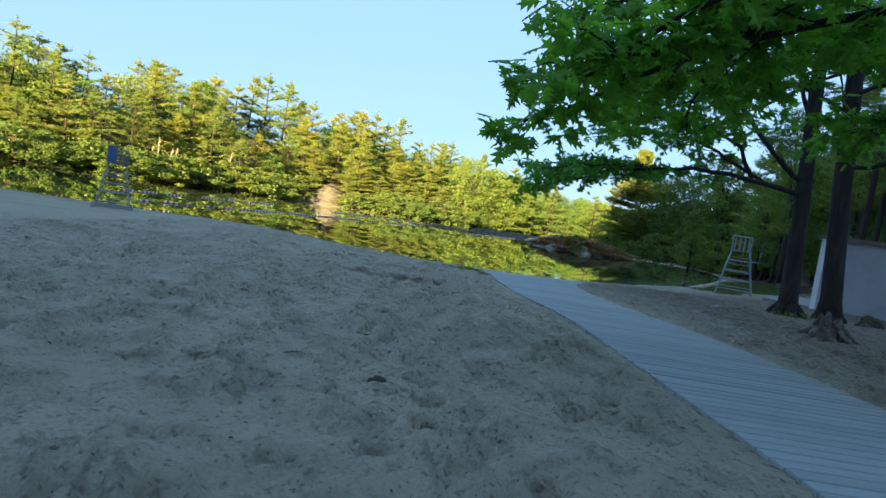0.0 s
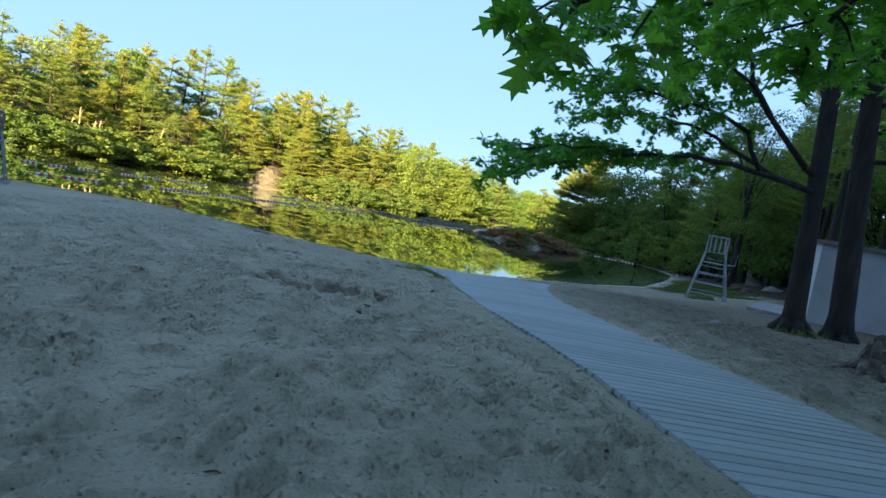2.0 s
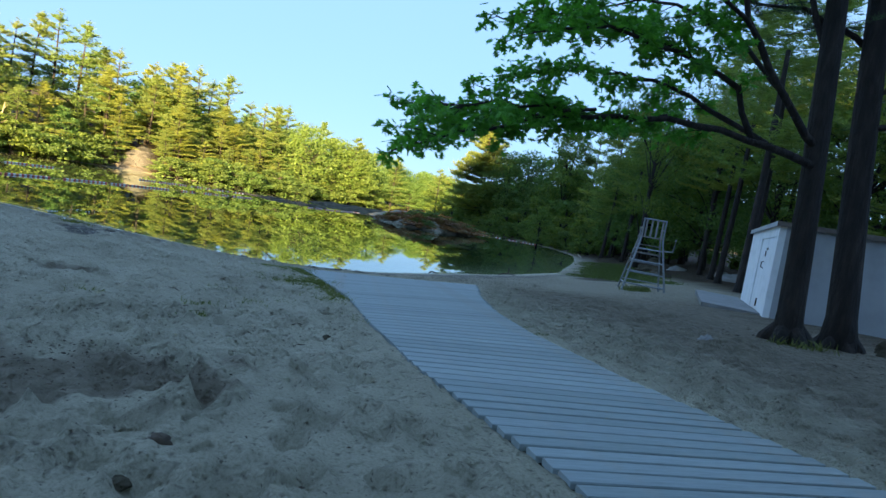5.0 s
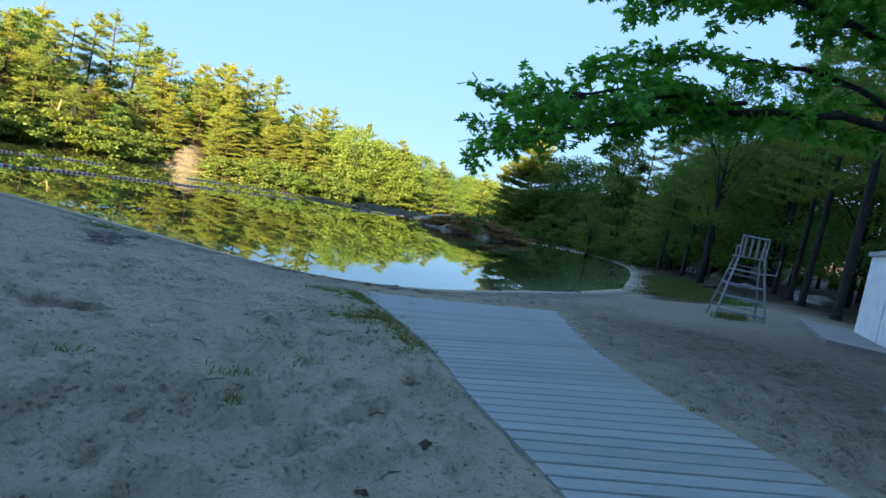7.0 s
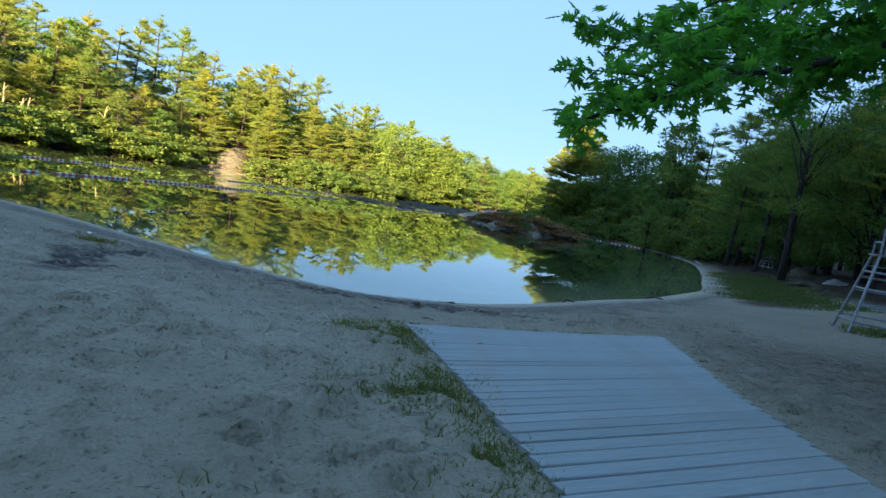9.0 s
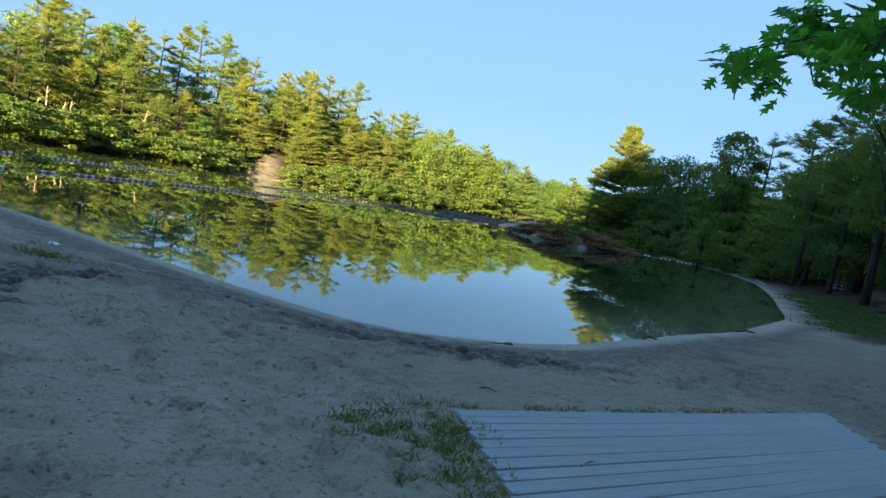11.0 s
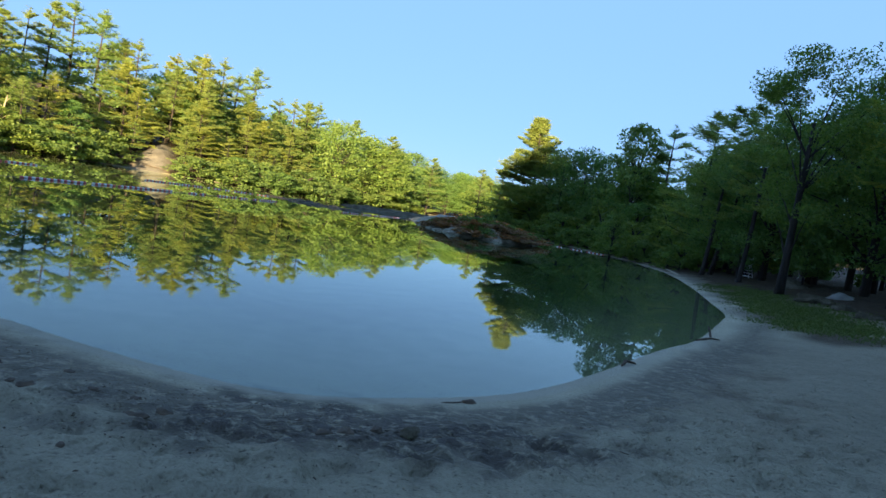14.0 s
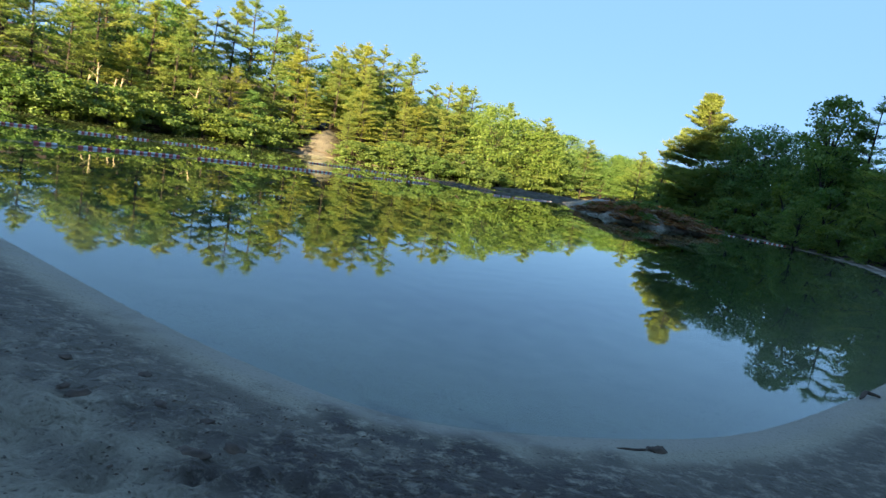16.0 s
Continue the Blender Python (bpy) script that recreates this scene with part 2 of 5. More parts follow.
M_CONCRETE = plain("concrete", [(0.3, (0.17, 0.165, 0.155)), (0.7, (0.27, 0.265, 0.25))], 2.5, 0.9, 0, (30.0, 0.4, 0.006))
M_RED = plain("red_float", [(0.3, (0.42, 0.07, 0.06)), (0.7, (0.58, 0.12, 0.10))], 8.0, 0.5)
M_FLOAT = plain("white_float", [(0.3, (0.6, 0.56, 0.52)), (0.7, (0.75, 0.71, 0.67))], 8.0, 0.5)
M_ROPE = plain("rope", [(0.3, (0.16, 0.14, 0.12)), (0.7, (0.3, 0.27, 0.23))], 30.0, 0.9)
M_LITTER = plain("dark_litter", [(0.3, (0.035, 0.027, 0.02)), (0.7, (0.12, 0.082, 0.052))], 9.0, 0.95)


# ---------------------------------------------------------------- mesh helpers
class Shape:
    """Gathers vertices and faces of one part."""

    def __init__(self):
        self.v, self.f = [], []

    def add(self, verts, faces):
        k = len(self.v)
        self.v += [tuple(p) for p in verts]
        self.f += [tuple(k + i for i in f) for f in faces]
        return self

    def box(self, centre, size, turn=None, bevel=0.12):
        """A box with chamfered long edges."""
        hx, hy, hz = (s / 2 for s in size)
        c = bevel * min(hx, hy, hz)
        ring = [(hy - c, -hz), (hy, -hz + c), (hy, hz - c), (hy - c, hz), (-hy + c, hz), (-hy, hz - c), (-hy, -hz + c), (-hy + c, -hz)]
        pts = [Vector((x, y, z)) for x in (-hx, hx) for y, z in ring]
        if turn is not None:
            pts = [turn @ p for p in pts]
        pts = [p + Vector(centre) for p in pts]
        faces = [(i, (i + 1) % 8, 8 + (i + 1) % 8, 8 + i) for i in range(8)]
        faces += [tuple(range(7, -1, -1)), tuple(range(8, 16))]
        return self.add(pts, faces)

    def bar(self, a, b, width, thick):
        """A square-edged bar from a to b."""
        a, b = Vector(a), Vector(b)
        way = b - a
        turn = way.to_track_quat("X", "Z").to_matrix()
        return self.box((a + b) / 2, (way.length, width, thick), turn)

    def tube(self, points, radii, sides=7, caps=True, rough=0.0):
        points = [Vector(p) for p in points]
        rings = []
        for k, p in enumerate(points):
            way = (points[min(k + 1, len(points) - 1)] - points[max(k - 1, 0)]).normalized()
            side = way.cross(Vector((0.13, 0.31, 0.94))).normalized()
            up = side.cross(way)
            ring = []
            for j in range(sides):
                a = 2 * math.pi * j / sides
                r = radii[k] * (1 + rough * random.uniform(-1, 1))
                ring.append(p + side * (r * math.cos(a)) + up * (r * math.sin(a)))
            rings += ring
        faces = []
        for k in range(len(points) - 1):
            for j in range(sides):
                a, b = k * sides + j, k * sides + (j + 1) % sides
                faces.append((a, b, b + sides, a + sides))
        if caps:
            faces += [tuple(range(sides - 1, -1, -1)), tuple(range((len(points) - 1) * sides, len(points) * sides))]
        return self.add(rings, faces)

    def mesh(self, name, smooth=False):
        me = bpy.data.meshes.new(name)
        me.from_pydata(self.v, [], self.f)
        if smooth:
            me.shade_smooth()
        me.update()
        return me


def part(name, shape, mat, parent=None, label="", smooth=False):
    me = shape if isinstance(shape, bpy.types.Mesh) else shape.mesh(name, smooth)
    if not me.materials:
        me.materials.append(mat)
    ob = new(name, me)
    ob.parent = parent
    return tagged(ob, label)


def thing(name, label, category, group="", m=None):
    ob = tagged(new(name), label, category, group)
    ob.empty_display_size = 0.2
    if m is not None:
        ob.matrix_basis = m
    return ob


def soup(name, verts, corners):
    """A mesh of separate faces: verts is (faces * corners, 3)."""
    n = len(verts) // corners
    me = bpy.data.meshes.new(name)
    me.from_pydata(verts.tolist(), [], np.arange(n * corners).reshape(n, corners).tolist())
    me.update()
    return me


def unit(v):
    return v / np.maximum(np.linalg.norm(v, axis=-1, keepdims=True), 1e-9)


# ---------------------------------------------------------------- ground and lake
SHORE = np.array([(-70, 33), (-40, 28.5), (-26, 26.6), (-19, 26.2), (-15, 26.6), (-12.5, 27.4), (-10, 28.7), (-8.3, 28.1), (-5.3, 26.0), (-3.1, 24.5), (-2, 23.75),
    (-0.9, 23.1), (0.1, 22.65), (0.9, 22.6), (2.2, 23.0), (3.2, 23.5), (4.6, 24.7), (7.2, 27.2), (9, 28.6), (13.1, 33.2), (14.6, 34.8),
    (17.5, 39.9), (20, 44), (25, 53), (30, 63), (33, 75), (34, 85), (33, 95), (32, 108), (33, 125), (38, 145), (43, 165), (41, 174)], float)
FAR_SHORE = np.array([(25, 167), (10, 143), (-1, 124), (-10, 113), (-15, 110), (-19, 109), (-27, 105), (-32, 97), (-39, 88), (-41, 82),
    (-43, 76), (-52, 66), (-75, 58)], float)


def rounded(line, times):
    """Cuts the corners of an open line."""
    for k in range(times):
        cut = np.stack([line[:-1] * 0.75 + line[1:] * 0.25, line[:-1] * 0.25 + line[1:] * 0.75], 1).reshape(-1, 2)
        line = np.vstack([line[:1], cut, line[-1:]])
    return line


LAKE = np.vstack([rounded(SHORE, 2), rounded(FAR_SHORE, 1)])


def shore_distance(x, y):
    """Metres from the waterline, positive on land."""
    x, y = np.asarray(x, float), np.asarray(y, float)
    if x.size < 3000:
        a, b, px, py = LAKE, np.roll(LAKE, -1, 0), x.reshape(-1, 1), y.reshape(-1, 1)
        ex, ey = b[:, 0] - a[:, 0], b[:, 1] - a[:, 1]
        s = np.clip(((px - a[:, 0]) * ex + (py - a[:, 1]) * ey) / (ex * ex + ey * ey), 0, 1)
        best = np.hypot(px - a[:, 0] - s * ex, py - a[:, 1] - s * ey).min(1)
        with np.errstate(divide="ignore", invalid="ignore"):
            crossed = ((a[:, 1] > py) != (b[:, 1] > py)) & (px < ex * (py - a[:, 1]) / ey + a[:, 0])
        return np.where(crossed.sum(1) % 2 == 1, -best, best).reshape(x.shape)
    best, inside = np.full(x.shape, 1e9), np.zeros(x.shape, bool)
    for (ax, ay), (bx, by) in zip(LAKE, np.roll(LAKE, -1, 0)):
        dx, dy = bx - ax, by - ay
        s = np.clip(((x - ax) * dx + (y - ay) * dy) / (dx * dx + dy * dy), 0, 1)
        best = np.minimum(best, np.hypot(x - ax - s * dx, y - ay - s * dy))
        with np.errstate(divide="ignore", invalid="ignore"):
            inside ^= ((ay > y) != (by > y)) & (x < dx * (y - ay) / dy + ax)
    return np.where(inside, -best, best)


def smooth(a, b, v):
    s = np.clip((v - a) / (b - a), 0, 1)
    return s * s * (3 - 2 * s)


BEACH_D = np.concatenate([np.arange(-45, 45, 0.25), [400.0]])
BEACH_Z = np.interp(BEACH_D, [-40, -24, -16, -10, -6, -3.5, -2, -1, 0, 2, 4, 6, 8.5, 12, 40, 400], [-3.0, -2.5, -1.9, -1.2, -0.68, -0.37, -0.2, -0.095, 0, 0.24, 0.45, 0.60, 0.71, 0.75, 1.1, 4.0])
BEACH_Z[8:-9] = np.convolve(BEACH_Z[:-1], np.hanning(19)[1:-1] / np.hanning(19)[1:-1].sum(), "valid")


def height(x, y):
    d = shore_distance(x, y)
    beach = np.interp(d, BEACH_D, BEACH_Z)
    beach = beach + 0.03 * np.clip(x - 4.5, 0, 8) * smooth(3, 9, d)
    beach = np.where(d > 0, beach * (1 - 0.58 * smooth(-5.5, -11.5, x)), beach)
    slope = 0.05 + 0.13 * smooth(15, -15, x)
    bank = np.where(d > 0, np.minimum(d, 5) * 0.16 + np.maximum(d - 5, 0) * slope, beach)
    bank = np.minimum(bank, 14 + 0.02 * d)
    far = np.maximum(smooth(48, 72, y), smooth(-22, -45, x) * smooth(40, 60, y))
    wood = smooth(24, 34, x) * (1 - far)
    land = beach * (1 - far) + bank * far
    # hill added out of view, to keep the beach in shade
    behind = (30 + 3.5 * smooth(-82, -72, x)) * smooth(-25, -105, y)
    land = land + 2.9 * np.exp(-((x + 21.3) / 2.6) ** 2) * smooth(0, 5.5, d) * smooth(100, 104, y)
    return land + wood * 0.03 * np.clip(d, 0, 40) + behind


def spread(lo, hi, step, mid_lo, mid_hi, grow=1.12):
    """Even steps from lo to hi, longer ones, of a metre at most, from mid_lo to mid_hi, and ever longer ones to the horizon."""
    line, s = list(np.arange(lo, hi, step)), step
    while line[-1] < 1500:
        s = min(s * grow, 1.3) if line[-1] < mid_hi else s * 1.35
        line.append(line[-1] + s)
    s = step
    while line[0] > -1500:
        s = min(s * grow, 1.3) if line[0] > mid_lo else s * 1.35
        line.insert(0, line[0] - s)
    return np.array(line)


def build_ground():
    gx, gy = spread(-4.3, 5.0, 0.05, -85, 55), spread(1.2, 23.3, 0.052, -8, 180)
    X, Y = np.meshgrid(gx, gy)
    Z = height(X, Y)
    d = shore_distance(X, Y)
    near = smooth(0.15, 2.2, d) * smooth(60, 30, np.hypot(X, Y - 12))
    # trodden sand: dimples with raised rims
    r = np.random.default_rng(5)
    relief = np.zeros_like(Z)
    for k in range(6800):
        cx, cy = r.uniform(-7, 8), r.uniform(-0.5, 23.5)
        a, w, l, depth = r.uniform(0, math.pi), r.uniform(0.05, 0.095), r.uniform(0.08, 0.15), r.uniform(0.014, 0.054)
        i0, i1 = np.searchsorted(gx, [cx - 0.5, cx + 0.5])
        j0, j1 = np.searchsorted(gy, [cy - 0.5, cy + 0.5])
        if i1 - i0 < 2 or j1 - j0 < 2:
            continue
        px, py = X[j0:j1, i0:i1] - cx, Y[j0:j1, i0:i1] - cy
        u, v = (px * math.cos(a) + py * math.sin(a)) / l, (-px * math.sin(a) + py * math.cos(a)) / w
        q = u * u + v * v
        relief[j0:j1, i0:i1] += depth * (0.55 * np.exp(-((np.sqrt(q) - 1.5) ** 2) * 5) - np.exp(-q * q * 0.8))
    for k in range(900):
        cx, cy = r.normal(0.3, 2.2), r.normal(21.6, 0.5)
        a, w, l, depth = r.uniform(0, math.pi), r.uniform(0.05, 0.10), r.uniform(0.08, 0.22), r.uniform(0.01, 0.05) * r.choice([-0.8, 1.0])
        i0, i1 = np.searchsorted(gx, [cx - 0.5, cx + 0.5])
        j0, j1 = np.searchsorted(gy, [cy - 0.5, cy + 0.5])
        px, py = X[j0:j1, i0:i1] - cx, Y[j0:j1, i0:i1] - cy
        u, v = (px * math.cos(a) + py * math.sin(a)) / l, (-px * math.sin(a) + py * math.cos(a)) / w
        relief[j0:j1, i0:i1] -= depth * np.exp(-u * u - v * v)
    # drag marks curving over the sand
    for line, shift, depth in (([9.5, 9.0, 8.7, 8.5, 8.4, 8.45, 8.65], 0.0, 0.03), ([9.5, 9.0, 8.7, 8.5, 8.4, 8.45, 8.65], 0.09, 0.022), ([9.9, 9.28, 9.1, 8.97, 8.85, 8.8, 8.8], 0.0, 0.02)):
        off = Y - np.interp(X, [-1.4, -0.7, -0.3, 0.0, 0.35, 0.8, 1.6], line) - shift - 0.012 * np.sin(X * 9)
        relief = relief - depth * (np.exp(-(off / 0.035) ** 2) - 0.5 * np.exp(-((np.abs(off) - 0.075) / 0.035) ** 2)) * smooth(-2.2, -1.2, X) * smooth(1.7, 1.2, X)
    wave = 0.018 * (np.sin(X * 1.7 + 2 * np.sin(Y * 0.9)) + np.sin(Y * 2.3 + 1.5 * np.sin(X * 1.1 + 1)))
    on_mat = smooth(0.0, -0.06, np.maximum(mat_left(Y) - X, X - mat_right(Y))) * (Y < 18.4 + 1.85 * np.clip((X - 0.95) / 4.15, 0, 1))
    calm = 0.8 + 0.45 * smooth(16, 10, Y)
    relief = relief * np.where(Y < 20.8, 0.25 + 0.75 * smooth(0.05, 0.4, np.maximum(mat_left(Y) - X, X - mat_right(Y))), 1.0)
    Z = Z + near * (relief * calm + wave * 0.35) * (1 - on_mat) - 0.05 * on_mat
    # the dug hollow and its thrown-out sand
    hx, hy = (X + 0.68) / 0.85, (Y - 10.5) / 0.6
    q = np.hypot(hx, hy)
    Z = Z - 0.10 * np.exp(-(q ** 2) * 2.0) + 0.03 * np.exp(-((q - 1.15) ** 2) * 9)
    n1 = np.sin(X * 3.1 + np.sin(Y * 4.7) * 2) * np.sin(Y * 3.7 + np.sin(X * 5.3) * 2)
    damp = smooth(1.7, 1.0, d + 0.3 * n1) * smooth(0.25, 0.5, d) * 0.7
    rim = smooth(0.22, 0.08, d) * smooth(-0.4, 0.0, d) * 0.5
    litter_share = 0.8 * smooth(3.8, 6.5, X + 0.5 * n1) * smooth(25, 18, Y) * (d > 0)
    litter_share = np.maximum(litter_share, 0.22 * smooth(6.0, 2.5, d + 0.5 * n1) * smooth(0.3, 0.6, d) * (Y < 30))
    litter_share = np.maximum(litter_share, 0.45 * smooth(2.8, 5.5, X + 0.6 * n1) * smooth(32, 27, Y) * smooth(0.6, 1.3, d))
    bare = np.exp(-((X + 21.3) / 2.3) ** 4) * smooth(-0.3, 0.2, d) * smooth(8.5, 6.5, d) * (Y > 100)
    quiet = smooth(0.9, 0.35, d) * 0.85
    litter_share = np.maximum(litter_share, 0.72 * smooth(1.1, 0.75, q + 0.45 * n1))
    damp = np.maximum(damp, 1.0 * smooth(0.9, 0.3, np.hypot((X - 1.05) / 3.2, (Y - 21.75) / 1.3) + 0.22 * n1))
    damp = np.maximum(damp, 0.35 * smooth(0.9, 0.3, np.hypot((X + 2.6) / 2.8, (Y - 22.3) / 1.7) + 0.26 * n1))
    trail = np.abs(X + 3.15 + 0.25 * np.sin(Y * 1.9)) + 0.18 * n1
    damp = np.maximum(damp, smooth(0.42, 0.15, trail) * smooth(18.0, 18.8, Y) * smooth(22.6, 21.8, Y))
    # shallow dips, tinted brown towards their middles
    for cx, cy, rx, ry in ((7.5, 25.1, 0.5, 0.35), (6.0, 23.9, 0.45, 0.4), (6.7, 23.5, 0.5, 0.3), (5.7, 22.8, 0.35, 0.3), (-1.75, 14.1, 0.3, 0.25), (-3.4, 15.5, 0.35, 0.3)):
        dip = np.exp(-(((X - cx) / rx) ** 2 + ((Y - cy) / ry) ** 2))
        Z = Z - 0.06 * dip
        litter_share = np.maximum(litter_share, 0.75 * smooth(0.25, 0.7, dip + 0.15 * n1))
    soil = np.maximum(smooth(-0.3, 0.6, d) * smooth(52, 62, Y), smooth(17, 21, X - 0.25 * (Y - 30) + n1) * smooth(0.7, 1.6, d))
    soil = np.maximum(soil, 0.75 * smooth(9.5, 13, X + n1) * smooth(21, 16, Y))
    soil = np.maximum(soil, smooth(-2, -9, Y))
    band = np.interp(Y, [28.8, 31.5, 34.5, 39.5, 49, 52], [13.0, 14.6, 16.6, 20.0, 25.2, 27])
    soil = np.maximum(soil, 0.9 * smooth(1.9, 1.2, np.abs(X - band - 0.6) + 0.35 * n1) * smooth(0.5, 1.1, d) * smooth(28.4, 29.6, Y) * smooth(51, 48, Y))
    # soil tone below the boards, standing in for shade in the gaps
    soil = np.maximum(soil, 0.9 * on_mat)
    bed = smooth(-0.6, -6.0, d + 0.4 * n1)
    me = bpy.data.meshes.new("ground")
    ny, nx = X.shape
    idx = np.arange(ny * nx).reshape(ny, nx)
    faces = np.stack([idx[:-1, :-1], idx[:-1, 1:], idx[1:, 1:], idx[1:, :-1]], -1).reshape(-1, 4)
    me.vertices.add(ny * nx)
    me.vertices.foreach_set("co", np.stack([X, Y, Z], -1).astype(np.float32).ravel())
    me.loops.add(faces.size)
    me.loops.foreach_set("vertex_index", faces.ravel().astype(np.int32))
    me.polygons.add(len(faces))
    me.polygons.foreach_set("loop_start", np.arange(0, faces.size, 4, dtype=np.int32))
    me.update(calc_edges=True)
    for name, values in (("damp", damp), ("soil", soil), ("bed", bed), ("rim", rim), ("litter", litter_share), ("calm", quiet), ("bare", bare)):
        a = me.attributes.new(name, "FLOAT", "POINT")
        a.data.foreach_set("value", np.clip(values, 0, 1).astype(np.float32).ravel())
    me.shade_smooth()
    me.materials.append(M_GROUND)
    tagged(new("ground", me), "trodden sandy beach sloping down to a lake, wooded banks", "ground", kind="structure")


# edges of the boardwalk, metres
MAT_L = ((-8, 2.3), (3, 2.17), (8, 2.05), (9.5, 1.88), (11.2, 1.56), (13, 1.40), (14.3, 1.38), (18.45, 0.95))
MAT_R = ((-8, 4.5), (5.5, 4.34), (8, 4.28), (9.5, 4.1), (11.5, 3.68), (13.5, 3.48), (14.8, 3.56), (16.8, 3.98), (20.3, 5.1))


def mat_left(y):
    return np.interp(y, [p[0] for p in MAT_L], [p[1] for p in MAT_L])


def mat_right(y):
    return np.interp(y, [p[0] for p in MAT_R], [p[1] for p in MAT_R])


def ground_z(x, y):
    return float(height(np.array([x]), np.array([y]))[0])


build_ground()

w = Shape()
w.add([(-200, 22, 0), (60, 22, 0), (60, 200, 0), (-200, 200, 0)], [(0, 1, 2, 3)])
water = part("water", w, M_WATER)
water.visible_shadow = False
tagged(water, "still lake water mirroring trees and sky", "water", kind="structure")


# ---------------------------------------------------------------- trees
def tufts(r, centres, count, length, width, lift):
    """Fans of thin needles round each centre."""
    n = len(centres) * count
    way = r.normal(size=(n, 3))
    way[:, 2] = np.abs(way[:, 2]) * lift[0] + lift[1]
    way = unit(way)
    side = unit(np.cross(way, r.normal(size=(n, 3))))
    base = np.repeat(centres, count, 0) + r.normal(size=(n, 3)) * length * 0.12
    ln = length * r.uniform(0.7, 1.25, (n, 1))
    tri = np.stack([base - side * width / 2, base + side * width / 2, base + way * ln], 1)
    return tri.reshape(-1, 3)


def pine_meshes(seed, tall=17.0, low=2.2, reach=4.6, ragged=0.35, count=9, needle=0.62, broad=0.085, step=1.5, density=1.15, taper=2.1):
    r = np.random.default_rng(seed)
    random.seed(seed)
    wood = Shape()
    lean = r.uniform(-0.25, 0.25, 2)
    zs = np.linspace(0, tall * 0.985, 9)
    wood.tube([(lean[0] * (z / tall) ** 2 * 3, lean[1] * (z / tall) ** 2 * 3, z) for z in zs], [0.02 + tall * 0.0145 * (1 - z / tall) ** 0.85 for z in zs], 7, True, 0.06)
    centres = []
    z = low
    while z < tall * 0.97:
        s = z / tall
        ln = reach * (1 - s ** taper) * (0.55 + 0.45 * min(1, (z - low) / (0.22 * tall) + 0.45)) + 0.25
        for k in range(r.integers(4, 7)):
            a = r.uniform(0, 2 * math.pi)
            el = r.uniform(-0.05, 0.22) + 0.55 * s ** 3
            lk = ln * r.uniform(1 - ragged, 1 + ragged)
            zz = z + r.uniform(-0.3, 0.3)
            way = np.array([math.cos(a) * math.cos(el), math.sin(a) * math.cos(el), math.sin(el)])
            o = np.array([lean[0] * s * s * 3, lean[1] * s * s * 3, zz])
            tip = o + way * lk + np.array([0, 0, 0.08 * lk])
            wood.tube([o, (o + tip) / 2 - np.array([0, 0, 0.04 * lk]), tip], [0.045 + 0.006 * lk, 0.03, 0.008], 3, False)
            across = np.array([-math.sin(a), math.cos(a), 0])
            for j in range(int((4 + lk * 3.2) * density)):
                q = r.uniform(0.25, 1.03)
                c = o + (tip - o) * q + across * r.normal() * 0.26 * lk * (0.35 + q * 0.5) + np.array([0, 0, r.normal() * 0.035 + 0.02])
                centres.append(c)
        z += step * r.uniform(0.7, 1.3) * (0.75 + 0.5 * (1 - s))
    for j in range(int(10 * density)):
        centres.append(np.array([lean[0] * 3, lean[1] * 3, tall * r.uniform(0.93, 1.0)]) + r.normal(size=3) * 0.18)
    tri = tufts(r, np.array(centres), count, needle, broad, (0.28, 0.05))
    return wood.mesh("trunk", True), soup("crown", tri, 3)


def broad_meshes(seed, tall=11.0, low=2.0, wide=4.3, lobes=120, leaves=62, leaf=0.27):
    r = np.random.default_rng(seed)
    random.seed(seed)
    wood = Shape()
    zs = np.linspace(0, tall * 0.72, 6)
    bend = r.uniform(-0.5, 0.5, 2)
    spine = [np.array([bend[0] * (z / tall) ** 1.5, bend[1] * (z / tall) ** 1.5, z]) for z in zs]
    wood.tube(spine, [0.03 + tall * 0.017 * (1 - z / tall) for z in zs], 7, True, 0.08)
    out = []
    for k in range(lobes):
        s = r.uniform(0, 1) ** 0.85
        z = low + (tall - low) * s
        prof = math.sin(math.pi * min(1, 0.16 + 0.80 * s)) ** 0.7
        a, rad = r.uniform(0, 2 * math.pi), wide * prof * math.sqrt(r.uniform(0.08, 1)) * r.uniform(0.75, 1.12)
        c = np.array([bend[0] * s + rad * math.cos(a), bend[1] * s + rad * math.sin(a), z - 0.25 * rad * 0.4])
        size = r.uniform(0.55, 1.15) * (wide / 4.0)
        if k % 3 == 0:
            o = spine[int(min(5, 1 + s * 4))]
            wood.tube([o, (o + c) / 2 + np.array([0, 0, 0.15]), c], [0.07, 0.04, 0.012], 4, False)
        d = unit(r.normal(size=(leaves, 3)))
        p = c + d * size * np.array([1.15, 1.15, 0.75]) * r.uniform(0.1, 1.0, (leaves, 1)) ** 0.5
        nrm = unit(d * 0.4 + r.normal(size=(leaves, 3)) * 0.8 + np.array([0, 0, 0.45]))
        u = unit(np.cross(nrm, r.normal(size=(leaves, 3))))
        v = np.cross(nrm, u)
        ln = leaf * r.uniform(0.6, 1.3, (leaves, 1))
        out.append(np.stack([p - u * ln * 0.5, p + u * ln * 0.35 - v * ln * 0.4, p + u * ln * 0.35 + v * ln * 0.4], 1).reshape(-1, 3))
    return wood.mesh("trunk", True), soup("crown", np.concatenate(out), 3)


def tree(name, meshes, bark, leaf, label, category="tree", group=""):
    ob = thing(name, label, category, group)
    part("trunk", meshes[0], bark, ob)
    part("crown", meshes[1], leaf, ob)
    return ob


